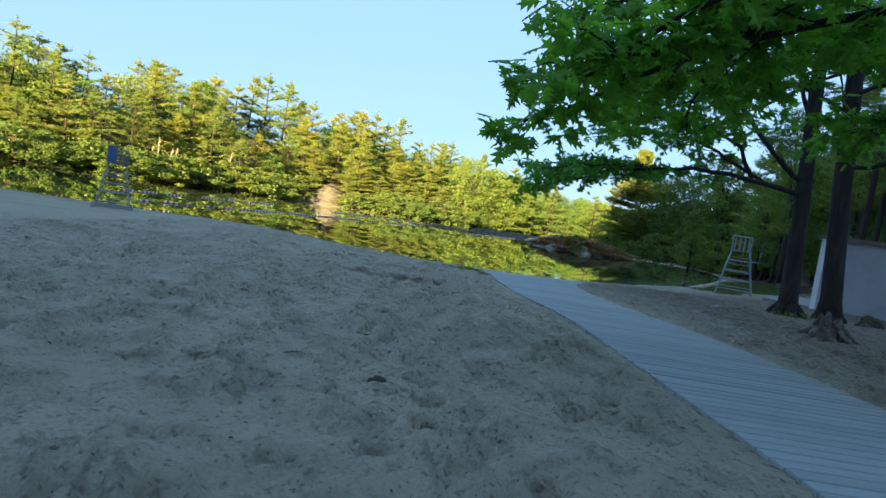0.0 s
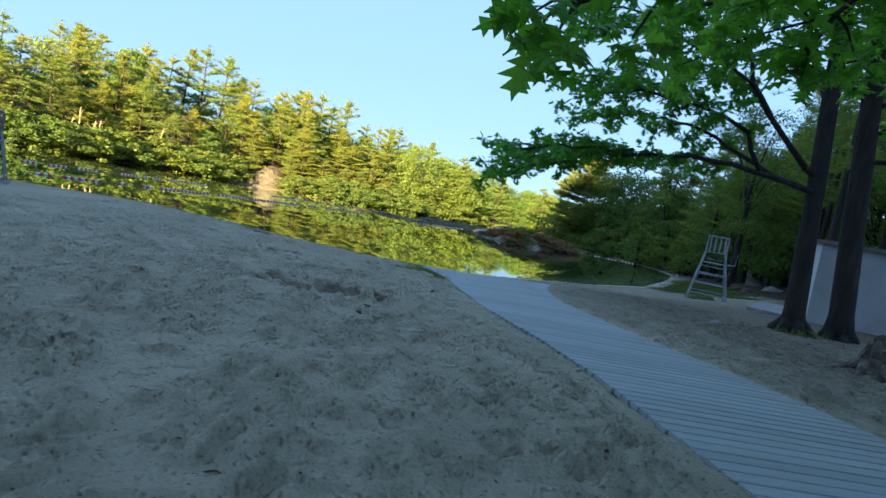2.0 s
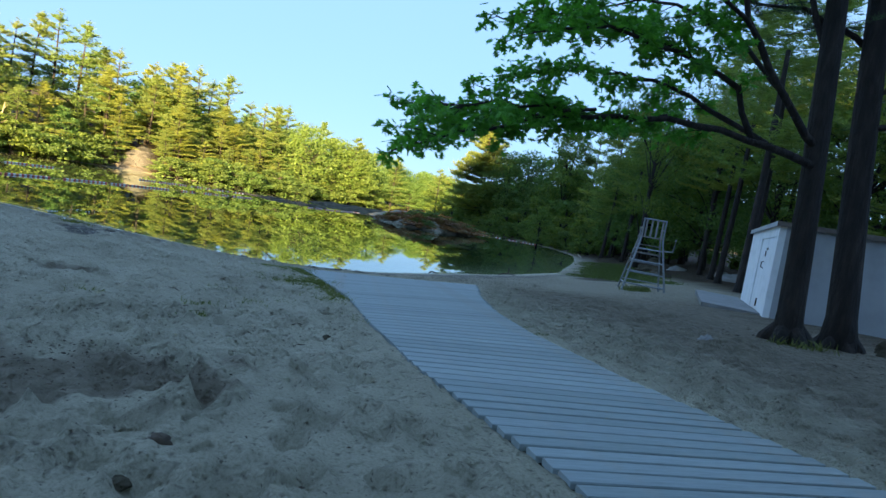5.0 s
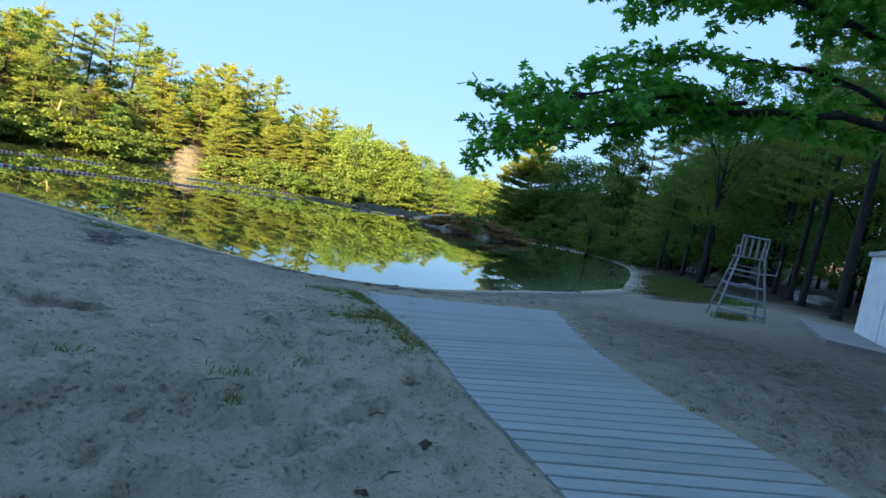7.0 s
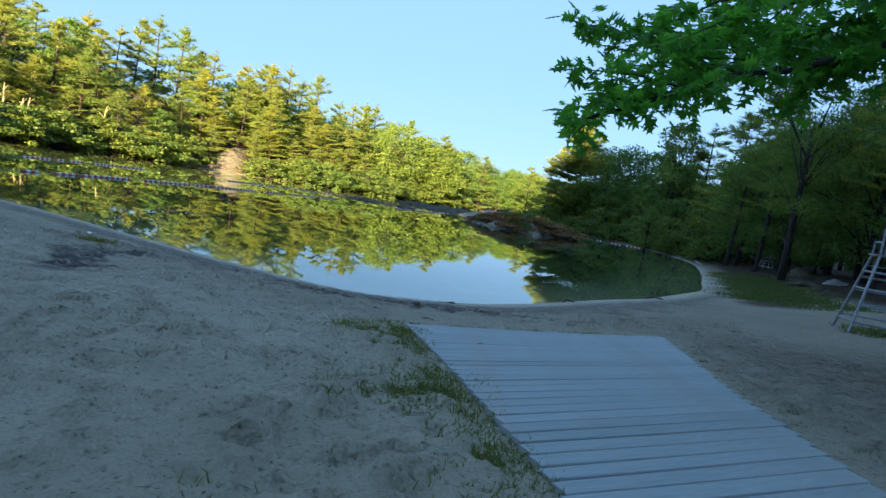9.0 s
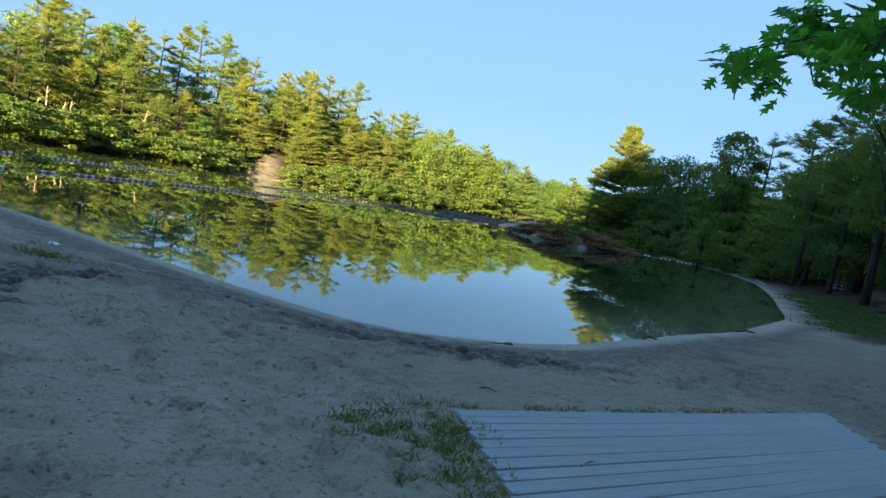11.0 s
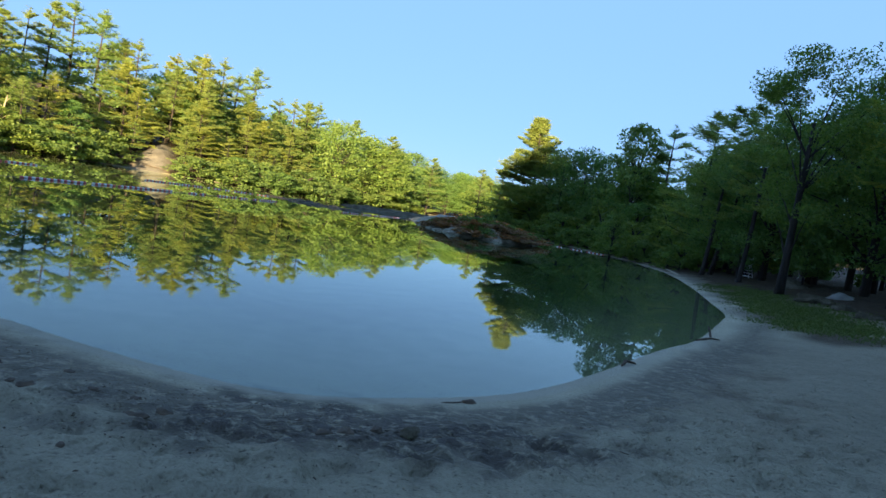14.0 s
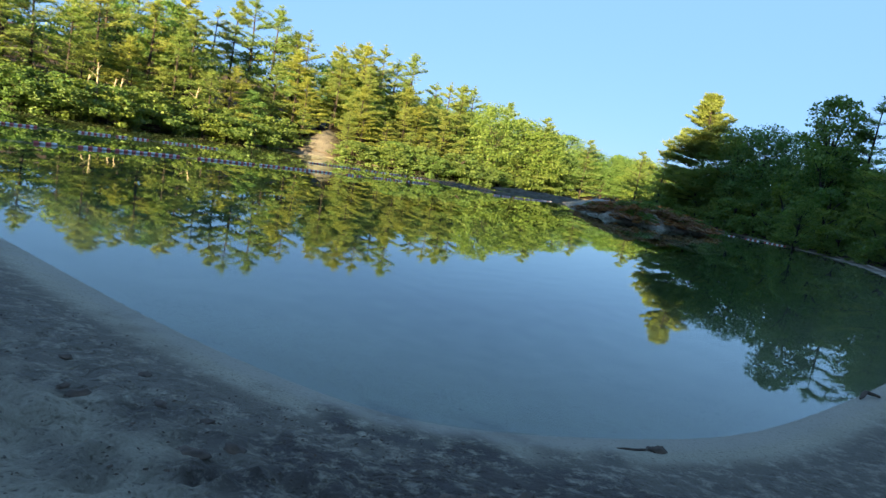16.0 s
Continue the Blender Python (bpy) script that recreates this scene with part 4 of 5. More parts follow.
oak("oak_tree", "oak with a low leafy limb hanging over the beach", [((7.6, 3.2, z3), 0.33), ((7.6, 3.2, z3 + 0.6), 0.26), ((7.5, 3.2, 4.0), 0.23), ((7.5, 3.3, 8.0), 0.15), ((7.5, 3.3, 12.0), 0.05)], [
    ([(7.5, 3.2, 3.4), (5.2, 3.5, 3.95), (3.2, 4.0, 3.9), (2.1, 4.6, 3.62), (1.3, 5.15, 3.28), (0.62, 5.5, 2.92)], 0.14, 0.3),
    ([(2.1, 4.6, 3.62), (1.5, 4.5, 3.45), (0.8, 4.5, 3.2)], 0.045, 0.1),
    ([(3.2, 4.0, 3.9), (2.2, 4.0, 4.05), (1.4, 4.3, 3.6), (0.85, 4.6, 3.1)], 0.06, 0.1),
    ([(3.2, 4.0, 3.9), (2.4, 4.6, 4.4), (1.9, 5.3, 4.4), (1.5, 5.9, 4.1)], 0.06, 0.1),
    ([(2.1, 4.6, 3.62), (2.2, 5.8, 3.65), (2.5, 6.8, 3.45)], 0.05, 0.15),
    ([(4.2, 3.8, 3.9), (3.6, 5.2, 4.2), (3.0, 6.4, 4.1), (2.2, 7.2, 3.8)], 0.08, 0.15),
    ([(5.2, 3.5, 3.95), (4.9, 5.2, 4.5), (4.4, 6.8, 4.5), (3.9, 8.2, 4.0)], 0.08, 0.15),
    ([(7.5, 3.2, 4.2), (6.4, 4.8, 4.9), (5.6, 6.6, 5.1), (4.8, 8.0, 4.8)], 0.10, 0.25),
    ([(7.5, 3.2, 4.0), (6.8, 5.2, 4.3), (6.0, 7.2, 4.2), (5.2, 8.8, 3.9)], 0.09, 0.25),
    ([(7.5, 3.3, 4.6), (7.2, 5.6, 4.7), (6.6, 7.6, 4.5), (6.0, 8.8, 4.1)], 0.09, 0.25),
    ([(7.5, 3.3, 5.4), (5.2, 3.9, 6.4), (3.0, 4.8, 6.2), (1.6, 5.6, 5.6)], 0.10, 0.3),
    ([(5.2, 3.9, 6.4), (3.8, 5.4, 6.4), (2.6, 7.0, 6.0), (1.8, 8.2, 5.4)], 0.07, 0.15),
    ([(7.5, 3.3, 5.0), (7.6, 5.4, 5.6), (7.4, 7.4, 5.6), (7.0, 9.0, 5.0)], 0.09, 0.2),
    ([(7.5, 3.3, 5.8), (6.0, 5.2, 6.4), (4.8, 7.0, 6.4), (3.8, 8.2, 5.8)], 0.09, 0.25),
    ([(7.5, 3.3, 4.8), (6.6, 6.2, 5.6), (6.2, 8.2, 5.9), (5.4, 9.4, 5.6)], 0.09, 0.25),
], 63, leaves=17, leaf_size=0.18)

# the large tree at the edge of the grass bank
zb = ground_z(25.5, 45) - 0.1
big = tree("broadleaf_tree", broad_meshes(71, 12.9, 4.2, 4.1, 42, 430, 0.145), M_BARK, M_BROAD, "large broadleaf tree with a bent trunk by the cove")
big.matrix_basis = pose(25.5, 45, zb, 0, 0, 40)


# ---------------------------------------------------------------- lifeguard stands
def lifeguard_stand(label, m, metal, seat_mat, group, skids=False):
    """Front towards -x; its feet on z = 0; 2.2 m high."""
    ob = thing("lifeguard_stand", label, "lifeguard stand", group, m)
    for s in (-1, 1):
        part("leg", Shape().tube([(-0.62, s * 0.60, 0), (-0.22, s * 0.30, 1.62)], [0.028, 0.028], 8), metal, ob)
        part("leg", Shape().tube([(0.46, s * 0.60, 0), (0.24, s * 0.30, 1.62), (0.28, s * 0.31, 2.16)], [0.028, 0.028, 0.024], 8), metal, ob)
        for z in (0.23, 0.92, 1.28):
            q = z / 1.62
            part("side_rail", Shape().tube([(-0.62 + 0.40 * q, s * (0.60 - 0.30 * q), z), (0.46 - 0.22 * q, s * (0.60 - 0.30 * q), z)], [0.020, 0.020], 6), metal, ob)
        part("armrest", Shape().tube([(0.27, s * 0.31, 1.90), (-0.18, s * 0.31, 1.90), (-0.22, s * 0.30, 1.62)], [0.022] * 3, 6), metal, ob)
    for z in (0.30, 0.58, 0.86, 1.14, 1.40):
        q = z / 1.62
        part("rung", Shape().tube([(-0.62 + 0.40 * q, -0.60 + 0.30 * q, z), (-0.62 + 0.40 * q, 0.60 - 0.30 * q, z)], [0.018] * 2, 6), metal, ob)
    for z in (0.23, 0.58, 0.92, 1.28):
        q = z / 1.62
        part("cross_rail", Shape().tube([(0.46 - 0.22 * q, -0.60 + 0.30 * q, z), (0.46 - 0.22 * q, 0.60 - 0.30 * q, z)], [0.024] * 2, 6), metal, ob)
    for k in range(4):
        part("seat_board", Shape().box((-0.18 + k * 0.13, 0, 1.64), (0.115, 0.72, 0.03)), seat_mat, ob)
    part("footrest", Shape().box((-0.42, 0, 1.16), (0.24, 0.70, 0.03)), seat_mat, ob)
    for k in range(4):
        part("back_slat", Shape().box((0.27, -0.225 + 0.15 * k, 1.90), (0.02, 0.05, 0.50)), seat_mat, ob)
    part("back_rail", Shape().tube([(0.28, -0.33, 2.16), (0.28, 0.33, 2.16)], [0.026] * 2, 6), metal, ob)
    part("hook_bracket", Shape().tube([(0.28, 0.36, 1.30), (0.28, 0.62, 1.32), (0.28, 0.66, 1.70)], [0.022] * 3, 6), metal, ob)
    if skids:
        for y in (-0.62, 0.62):
            part("skid", Shape().box((0, y, -0.02), (2.2, 0.12, 0.12)), M_GREYWOOD, ob)
        for k in range(3):
            part("base_board", Shape().box((-0.7 + 0.7 * k, 0, 0.06), (0.18, 1.4, 0.04)), M_GREYWOOD, ob)
        part("back_panel", Shape().box((0.32, -0.22, 1.98), (0.04, 0.30, 0.62)), M_BLUE, ob, "blue panel on the seat back")
        for k in range(3):
            part("side_board", Shape().box((0.33, 0.16, 1.70 + 0.13 * k), (0.03, 0.44, 0.10)), M_TRIM, ob, "dark board beside the seat")
    return ob


lifeguard_stand("empty galvanised steel lifeguard stand with ladder rungs on the sand", pose(11.5, 23.2, ground_z(11.5, 23.2) - 0.04, 0, 0, -116) @ Matrix.Scale(1.05, 4), M_STEEL, M_GREYWOOD, "lifeguard stands")
lifeguard_stand("steel lifeguard stand with a blue seat panel at the water's edge", pose(-11.9, 22.3, ground_z(-11.9, 22.3) + 0.02, 0, 0, -62) @ Matrix.Scale(0.97, 4), M_STEEL, M_GREYWOOD, "lifeguard stands", True)
lifeguard_stand("small white wooden lifeguard chair under the trees", pose(32.3, 56.0, ground_z(32.3, 56.0) - 0.03, 0, 0, 30) @ Matrix.Scale(0.7, 4), M_WHITE, M_WHITE, "lifeguard stands")


# ---------------------------------------------------------------- shed
def shed():
    c, f = Vector((11.3, 18.1, 0)), Vector((14.6, 22.5, 0))
    front = (f - c).normalized()
    back = Vector((front.y, -front.x, 0))
    zg = ground_z(c.x, c.y) - 0.12
    w, deep, h, th = (f - c).length, 6.5, 2.25, 0.14
    m = Matrix(((front.x, back.x, 0, c.x), (front.y, back.y, 0, c.y), (0, 0, 1, zg), (0, 0, 0, 1)))
    ob = thing("shed", "plain white beach shed with closed double doors under the trees", "shed", "", m)
    # front wall with a real opening for the doors
    d0, d1, dh = 0.45, 2.95, 2.0
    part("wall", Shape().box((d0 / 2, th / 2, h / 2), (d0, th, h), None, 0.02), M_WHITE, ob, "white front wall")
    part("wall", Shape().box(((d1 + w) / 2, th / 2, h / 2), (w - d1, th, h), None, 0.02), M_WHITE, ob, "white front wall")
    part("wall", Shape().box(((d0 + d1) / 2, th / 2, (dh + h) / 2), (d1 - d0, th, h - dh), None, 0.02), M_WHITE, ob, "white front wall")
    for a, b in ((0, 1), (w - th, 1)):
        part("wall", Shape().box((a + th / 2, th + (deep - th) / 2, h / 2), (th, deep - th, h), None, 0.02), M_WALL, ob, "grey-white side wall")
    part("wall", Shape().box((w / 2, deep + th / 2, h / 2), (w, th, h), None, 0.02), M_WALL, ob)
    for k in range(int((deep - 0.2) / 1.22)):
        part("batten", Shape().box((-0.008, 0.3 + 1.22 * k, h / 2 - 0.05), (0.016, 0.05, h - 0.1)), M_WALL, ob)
    for k in range(2):
        x = d0 + (d1 - d0) * (0.25 + 0.5 * k)
        part("door", Shape().box((x, 0.05, dh / 2 + 0.02), ((d1 - d0) / 2 - 0.012, 0.05, dh - 0.03), None, 0.08), M_WHITE, ob, "white plank door, closed")
    seam = (d0 + d1) / 2
    part("hasp", Shape().box((seam - 0.10, 0.014, 1.72), (0.20, 0.02, 0.05)), M_IRON, ob)
    part("hasp", Shape().box((seam + 0.10, 0.014, 1.60), (0.06, 0.02, 0.14)), M_IRON, ob)
    part("handle", Shape().tube([(seam + 0.08, 0.02, 1.22), (seam + 0.08, -0.04, 1.25), (seam + 0.08, -0.04, 1.37), (seam + 0.08, 0.02, 1.40)], [0.014] * 4, 6), M_IRON, ob)
    part("bolt", Shape().box((seam + 0.06, 0.012, 0.34), (0.07, 0.03, 0.20)), M_IRON, ob)
    part("roof", Shape().box((w / 2, deep / 2 + 0.05, h + 0.04), (w + 0.10, deep + 0.2, 0.08), None, 0.1), M_TRIM, ob, "low brown roof")
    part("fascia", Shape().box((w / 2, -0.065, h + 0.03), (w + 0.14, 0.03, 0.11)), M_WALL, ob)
    part("fascia", Shape().box((-0.065, deep / 2, h + 0.03), (0.03, deep + 0.16, 0.11)), M_TRIM, ob)
    slab = part("slab", Shape().box((w / 2 + 0.5, -0.65, 0.08), (w + 0.2, 1.3, 0.16)), M_CONCRETE, ob, "concrete apron")
    return ob


shed()


# ---------------------------------------------------------------- rocks, stump, island
def rock_shape(seed, size, bumps=0.42, rings=9, sides=14):
    r = np.random.default_rng(seed)
    s = Shape()
    pts, faces = [], []
    for i in range(rings):
        a = math.pi / 2 * (i / (rings - 1)) * 1.12 - 0.12 * math.pi / 2
        for j in range(sides):
            b = 2 * math.pi * j / sides
            p = Vector((math.cos(a) * math.cos(b), math.cos(a) * math.sin(b), math.sin(a)))
            q = 1 + bumps * (noise.noise(p * 1.7 + Vector((seed * 3.1, 0, 0))) + 0.5 * noise.noise(p * 4.3 + Vector((seed, 5, 0))))
            pts.append((p.x * size[0] * q, p.y * size[1] * q, p.z * size[2] * q))
    for i in range(rings - 1):
        for j in range(sides):
            k = (j + 1) % sides
            faces.append((i * sides + j, i * sides + k, (i + 1) * sides + k, (i + 1) * sides + j))
    return s.add(pts, faces)


def stone(x, y, size, label, mat=M_ROCK, seed=1, name="stone", sink=0.25, z=None):
    ob = part(name, rock_shape(seed, size), mat, smooth=True)
    ob.matrix_basis = pose(x, y, (ground_z(x, y) if z is None else z) - sink * size[2], 0, 0, seed * 47)
    return tagged(ob, label, name)


stone(-0.23, 3.9, (0.07, 0.055, 0.045), "small grey-brown stone lying on the sand", M_ROCK, 3)
stone(-0.03, 9.55, (0.06, 0.05, 0.045), "small brown stone by the dug hollow", M_LITTER, 4)
stone(6.75, 14.35, (0.16, 0.11, 0.10), "pale grey stone on the sand", M_PALE_ROCK, 5)
stone(2.2, 22.86, (0.075, 0.05, 0.05), "wet dark stone at the waterline", M_LITTER, 8)
stone(0.5, 11.35, (0.045, 0.04, 0.035), "small grey stone on the sand", M_ROCK, 6)
stone(-4.6, 23.6, (0.09, 0.06, 0.04), "white scrap lying by the waterline", M_WHITE, 7)
for k, (x, y, r_) in enumerate(((-1.7, 22.4, 0.07), (-1.3, 21.9, 0.10), (-1.42, 21.95, 0.06), (-0.9, 22.0, 0.09), (-0.5, 21.5, 0.13), (-0.6, 21.9, 0.08), (-1.2, 22.4, 0.09),
        (0.0, 21.1, 0.07), (0.6, 21.8, 0.09), (0.9, 21.6, 0.12), (-0.7, 20.8, 0.05), (-1.7, 21.8, 0.08), (0.75, 21.55, 0.10), (1.15, 21.75, 0.09), (1.6, 21.6, 0.08), (-0.35, 21.65, 0.10), (-2.3, 22.9, 0.05), (-2.5, 23.0, 0.05))):
    stone(x, y, (0.65 * r_, 0.45 * r_, 0.26 * r_), "dark clump of rotting leaves on the damp sand", M_LITTER, 130 + k, "leaf_clump", 0.35)
stone(1.4, 21.7, (0.10, 0.07, 0.05), "grey stone half sunk in dark mud", M_ROCK, 9)
stone(0.9, 12.0, (0.05, 0.04, 0.032), "small round grey pebble on the sand", M_ROCK, 21)
stone(-0.1, 9.15, (0.05, 0.04, 0.03), "small brown stone by the dug hollow", M_ROCK, 22)
for k, (x, y, s) in enumerate(((10.6, 14.5, 0.26), (11.05, 14.1, 0.30), (11.6, 14.4, 0.28), (12.2, 14.1, 0.36), (10.9, 14.8, 0.2), (10.3, 14.3, 0.18))):
    stone(x, y, (s, s * 0.75, s * 1.05), "weathered grey boulder among tree roots", M_ROCK, 10 + k, "boulder")
for k, (x, y, s) in enumerate(((24, 41, 0.7), (27.5, 43, 0.6), (22.5, 38, 0.5), (26, 36, 0.8), (21, 35.5, 0.45), (28, 39, 0.7), (30, 49, 0.9))):
    stone(x, y, (s * 1.3, s, s * 0.6), "pale boulder at the edge of the wood", M_PALE_ROCK if k % 2 else M_ROCK, 30 + k, "boulder")


def stump(x, y):
    """A torn stump with spreading roots."""
    z = ground_z(x, y)
    ob = thing("tree_stump", "torn grey-brown tree stump with spreading roots on the sand", "stump", "", pose(x, y, z))
    r = np.random.default_rng(9)
    random.seed(9)
    s = Shape()
    rings = []
    sides = 22
    for i, (h, rad) in enumerate(((-0.1, 0.50), (0.06, 0.40), (0.22, 0.31), (0.42, 0.27), (0.55, 0.22))):
        for j in range(sides):
            a = 2 * math.pi * j / sides
            q = rad * (1 + 0.22 * math.sin(a * 5 + 1) * (1 - i * 0.12) + 0.10 * r.normal())
            rings.append((q * math.cos(a), q * math.sin(a), h + (0.12 * r.normal() if i == 4 else 0)))
    faces = [(i * sides + j, i * sides + (j + 1) % sides, (i + 1) * sides + (j + 1) % sides, (i + 1) * sides + j) for i in range(4) for j in range(sides)]
    rings.append((0, 0, 0.36))
    faces += [(4 * sides + j, 4 * sides + (j + 1) % sides, 5 * sides) for j in range(sides)]
    s.add(rings, faces)
    part("body", s, M_STUMP, ob)
    for k in range(9):
        a = k * 0.7 + r.uniform(-0.2, 0.2)
        ln = r.uniform(0.5, 0.95)
        pts = [(0.24 * math.cos(a), 0.24 * math.sin(a), 0.30), (0.42 * math.cos(a + 0.1), 0.42 * math.sin(a + 0.1), 0.10), (ln * math.cos(a + 0.25), ln * math.sin(a + 0.25), -0.05)]
        part("root", Shape().tube(pts, [0.11, 0.075, 0.03], 7, True, 0.2), M_STUMP, ob)
    return ob


stump(7.15, 10.75).scale = (0.9, 0.85, 0.6)


def heap(name, label, category, outline, top, mat, cell=0.5, rough=0.35, kind=""):
    """A low bank of rock or sand over an outline (x, y), highest in its middle; its skirt reaches under the water."""
    o = np.array(outline, float)
    xs, ys = np.arange(o[:, 0].min() - 1.5, o[:, 0].max() + 1.5, cell), np.arange(o[:, 1].min() - 1.5, o[:, 1].max() + 1.5, cell)
    X, Y = np.meshgrid(xs, ys)
    best, inside = np.full(X.shape, 1e9), np.zeros(X.shape, bool)
    for (ax, ay), (bx, by) in zip(o, np.roll(o, -1, 0)):
        dx, dy = bx - ax, by - ay
        s = np.clip(((X - ax) * dx + (Y - ay) * dy) / (dx * dx + dy * dy), 0, 1)
        best = np.minimum(best, np.hypot(X - ax - s * dx, Y - ay - s * dy))
        with np.errstate(divide="ignore", invalid="ignore"):
            inside ^= ((ay > Y) != (by > Y)) & (X < dx * (Y - ay) / dy + ax)
    d = np.where(inside, best, -best)
    n = np.array([[noise.noise((x * 0.35, y * 0.35, 3)) + 0.5 * noise.noise((x * 1.1, y * 1.1, 7)) for x in xs] for y in ys])
    Z = np.where(d > 0, top * (1 - np.exp(-d / 3.0)), d * 0.5) + rough * n * np.clip(d + 0.6, 0, 1.2)
    Z = np.maximum(Z, -1.2)
    ny, nx = X.shape
    idx = np.arange(ny * nx).reshape(ny, nx)
    f = np.stack([idx[:-1, :-1], idx[:-1, 1:], idx[1:, 1:], idx[1:, :-1]], -1).reshape(-1, 4)
    me = bpy.data.meshes.new(name)
    me.from_pydata(np.stack([X, Y, Z], -1).reshape(-1, 3).tolist(), [], f.tolist())
    me.shade_smooth()
    me.materials.append(mat)
    ob = tagged(new(name, me), label, category, kind=kind)

    def z_at(x, y):
        i, j = int(np.clip(round((x - xs[0]) / cell), 0, nx - 1)), int(np.clip(round((y - ys[0]) / cell), 0, ny - 1))
        return float(Z[j, i])
    return ob, z_at


isle, isle_z = heap("rock_island", "low bare granite island with scrub in the lake", "island",
    [(11.8, 74), (11.4, 70), (13, 66), (15, 64.5), (18, 65.5), (21.5, 70), (25, 80), (27, 92), (25, 97), (18, 97), (13, 93), (12.4, 84)], 1.4, M_LEDGE, 0.4, 0.4)
# spit in the darker granite: its shade is put into the colour
heap("rock_spit", "low rock spit behind the granite island, toned dark for shade", "rocks", [(24, 99), (26, 104), (18, 108), (8, 108), (4.5, 105.5), (9, 101.5), (16, 99)], 0.75, M_ROCK, 0.5, 0.25)
strip, _ = heap("rock_reef", "line of dark rocks just above the water", "rocks", [(-4, 87), (-1, 83), (2, 81), (5.5, 80.4), (6.6, 82.2), (3, 84.5), (0, 87)], 0.26, M_ROCK, 0.3, 0.42)
for k in range(60):
    x, y = 11.5 + rng.uniform(0, 11), 65 + rng.uniform(0, 13)
    if 0.2 < isle_z(x, y) < 1.3:
        s = wood.plant("shrub", x, y, None, rng.uniform(0.14, 0.28), 2.4)
        s.location.z = isle_z(x, y) - 0.1
        tagged(s, "low scrub growing on the granite island")
russet = tree("scrub_bush", broad_meshes(45, 1.0, 0.05, 1.2, 16, 50, 0.17), M_BARK, M_RUSSET, "low russet scrub on the granite island", "shrub", "island scrub")
russet.matrix_basis = pose(14, 67, isle_z(14, 67) - 0.1)
for k in range(95):
    x, y = 11.5 + rng.uniform(0, 10.5), 65.5 + rng.uniform(0, 12)
    if 0.12 < isle_z(x, y) < 1.3:
        copy_thing(russet, pose(x, y, isle_z(x, y) - 0.1, 0, 0, rng.uniform(0, 360)) @ Matrix.Diagonal((1.5, 1.5, rng.uniform(0.35, 0.6), 1)))
for k in range(22):
    x, y = np.interp(k / 21, [0, 0.5, 0.75, 1], [12.2, 11.6, 14.0, 19.5]) + rng.normal() * 0.5, np.interp(k / 21, [0, 0.5, 0.75, 1], [80, 70.2, 65.2, 67.2]) + abs(rng.normal()) * 0.7
    s = rng.uniform(0.2, 0.55)
    stone(x, y, (s * 1.5, s, s * 0.6), "dark waterside boulder on the granite island", M_LEDGE, 70 + k, "boulder", 0.3, max(0.0, isle_z(x, y)))
for k, (x, y, sx) in enumerate(((20, 86, 2.6), (16, 82, 1.8), (22.5, 90, 2.0))):
    stone(x, y, (sx, 1.1, 0.5), "flat pale rock slab on the island", M_PALE_ROCK, 50 + k, "rock_slab", 0.4, isle_z(x, y))

def log(name, label, points, radius, mat):
    random.seed(4)
    fine = []
    pts = [Vector(p) for p in points]
    for a, b in zip(pts[:-1], pts[1:]):
        for j in range(6):
            fine.append(a.lerp(b, j / 6))
    fine.append(pts[-1])
    return tagged(part(name, Shape().tube(fine, [radius * (0.35 + 0.65 * min(1, j / 3)) * (1 - 0.5 * j / len(fine)) for j in range(len(fine))], 9, True, 0.12), mat, smooth=True), label, "log")


log("fallen_log", "long pale fallen trunk lying along the bank", [(27.9, 57.4, 0.10), (31.0, 64.0, 0.12), (33.9, 74.5, 0.14)], 0.10, M_BARK_PALE)
log("fallen_log", "bare dead branch on the sand slope", [(-22.1, 108.9, 0.75), (-20.3, 109.2, 0.6), (-18.7, 109.8, 0.25)], 0.06, M_LITTER)
log("driftwood_stick", "wet dark stick lying at the waterline", [(1.9, 22.80, 0.02), (2.03, 22.81, 0.03), (2.15, 22.85, 0.035)], 0.011, M_LITTER)
for x, y, dx, dy, r_ in ((1.32, 19.32, 0.12, -0.05, 0.014), (-0.88, 4.22, 0.10, 0.12, 0.012), (1.7, 17.7, 0.15, 0.10, 0.012), (0.65, 11.55, 0.10, 0.09, 0.011), (0.66, 12.35, 0.09, 0.06, 0.009), (0.5, 6.8, 0.05, -0.06, 0.009),
        (-0.45, 5.2, 0.09, -0.01, 0.009), (0.65, 19.8, 0.08, 0.01, 0.012), (-0.55, 13.4, 0.10, -0.12, 0.010), (-0.3, 12.6, 0.14, 0.05, 0.008), (5.2, 12.6, 0.16, 0.05, 0.010), (6.6, 15.8, 0.3, 0.08, 0.012), (3.0, 21.4, 0.10, -0.03, 0.010), (-2.6, 19.4, 0.10, -0.06, 0.011)):
    dx, dy = 0.6 * dx, 0.6 * dy
    log("stick", "dry stick lying on the sand", [(x - dx, y - dy, ground_z(x - dx, y - dy) + 0.012), (x, y + 0.02, ground_z(x, y) + 0.022), (x + dx, y + dy, ground_z(x + dx, y + dy) + 0.012)], 0.6 * r_, M_LITTER)
for pts in (((8.9, 28.7, 0.02), (9.3, 28.75, 0.10), (9.7, 29.0, 0.05)), ((9.3, 28.75, 0.09), (9.4, 28.95, 0.2), (9.45, 29.1, 0.3)), ((5.25, 25.35, 0.02), (5.4, 25.5, 0.07), (5.6, 25.55, 0.03))):
    log("driftwood_branch", "wet dark branch washed up at the cove's edge", pts, 0.03, M_LITTER)


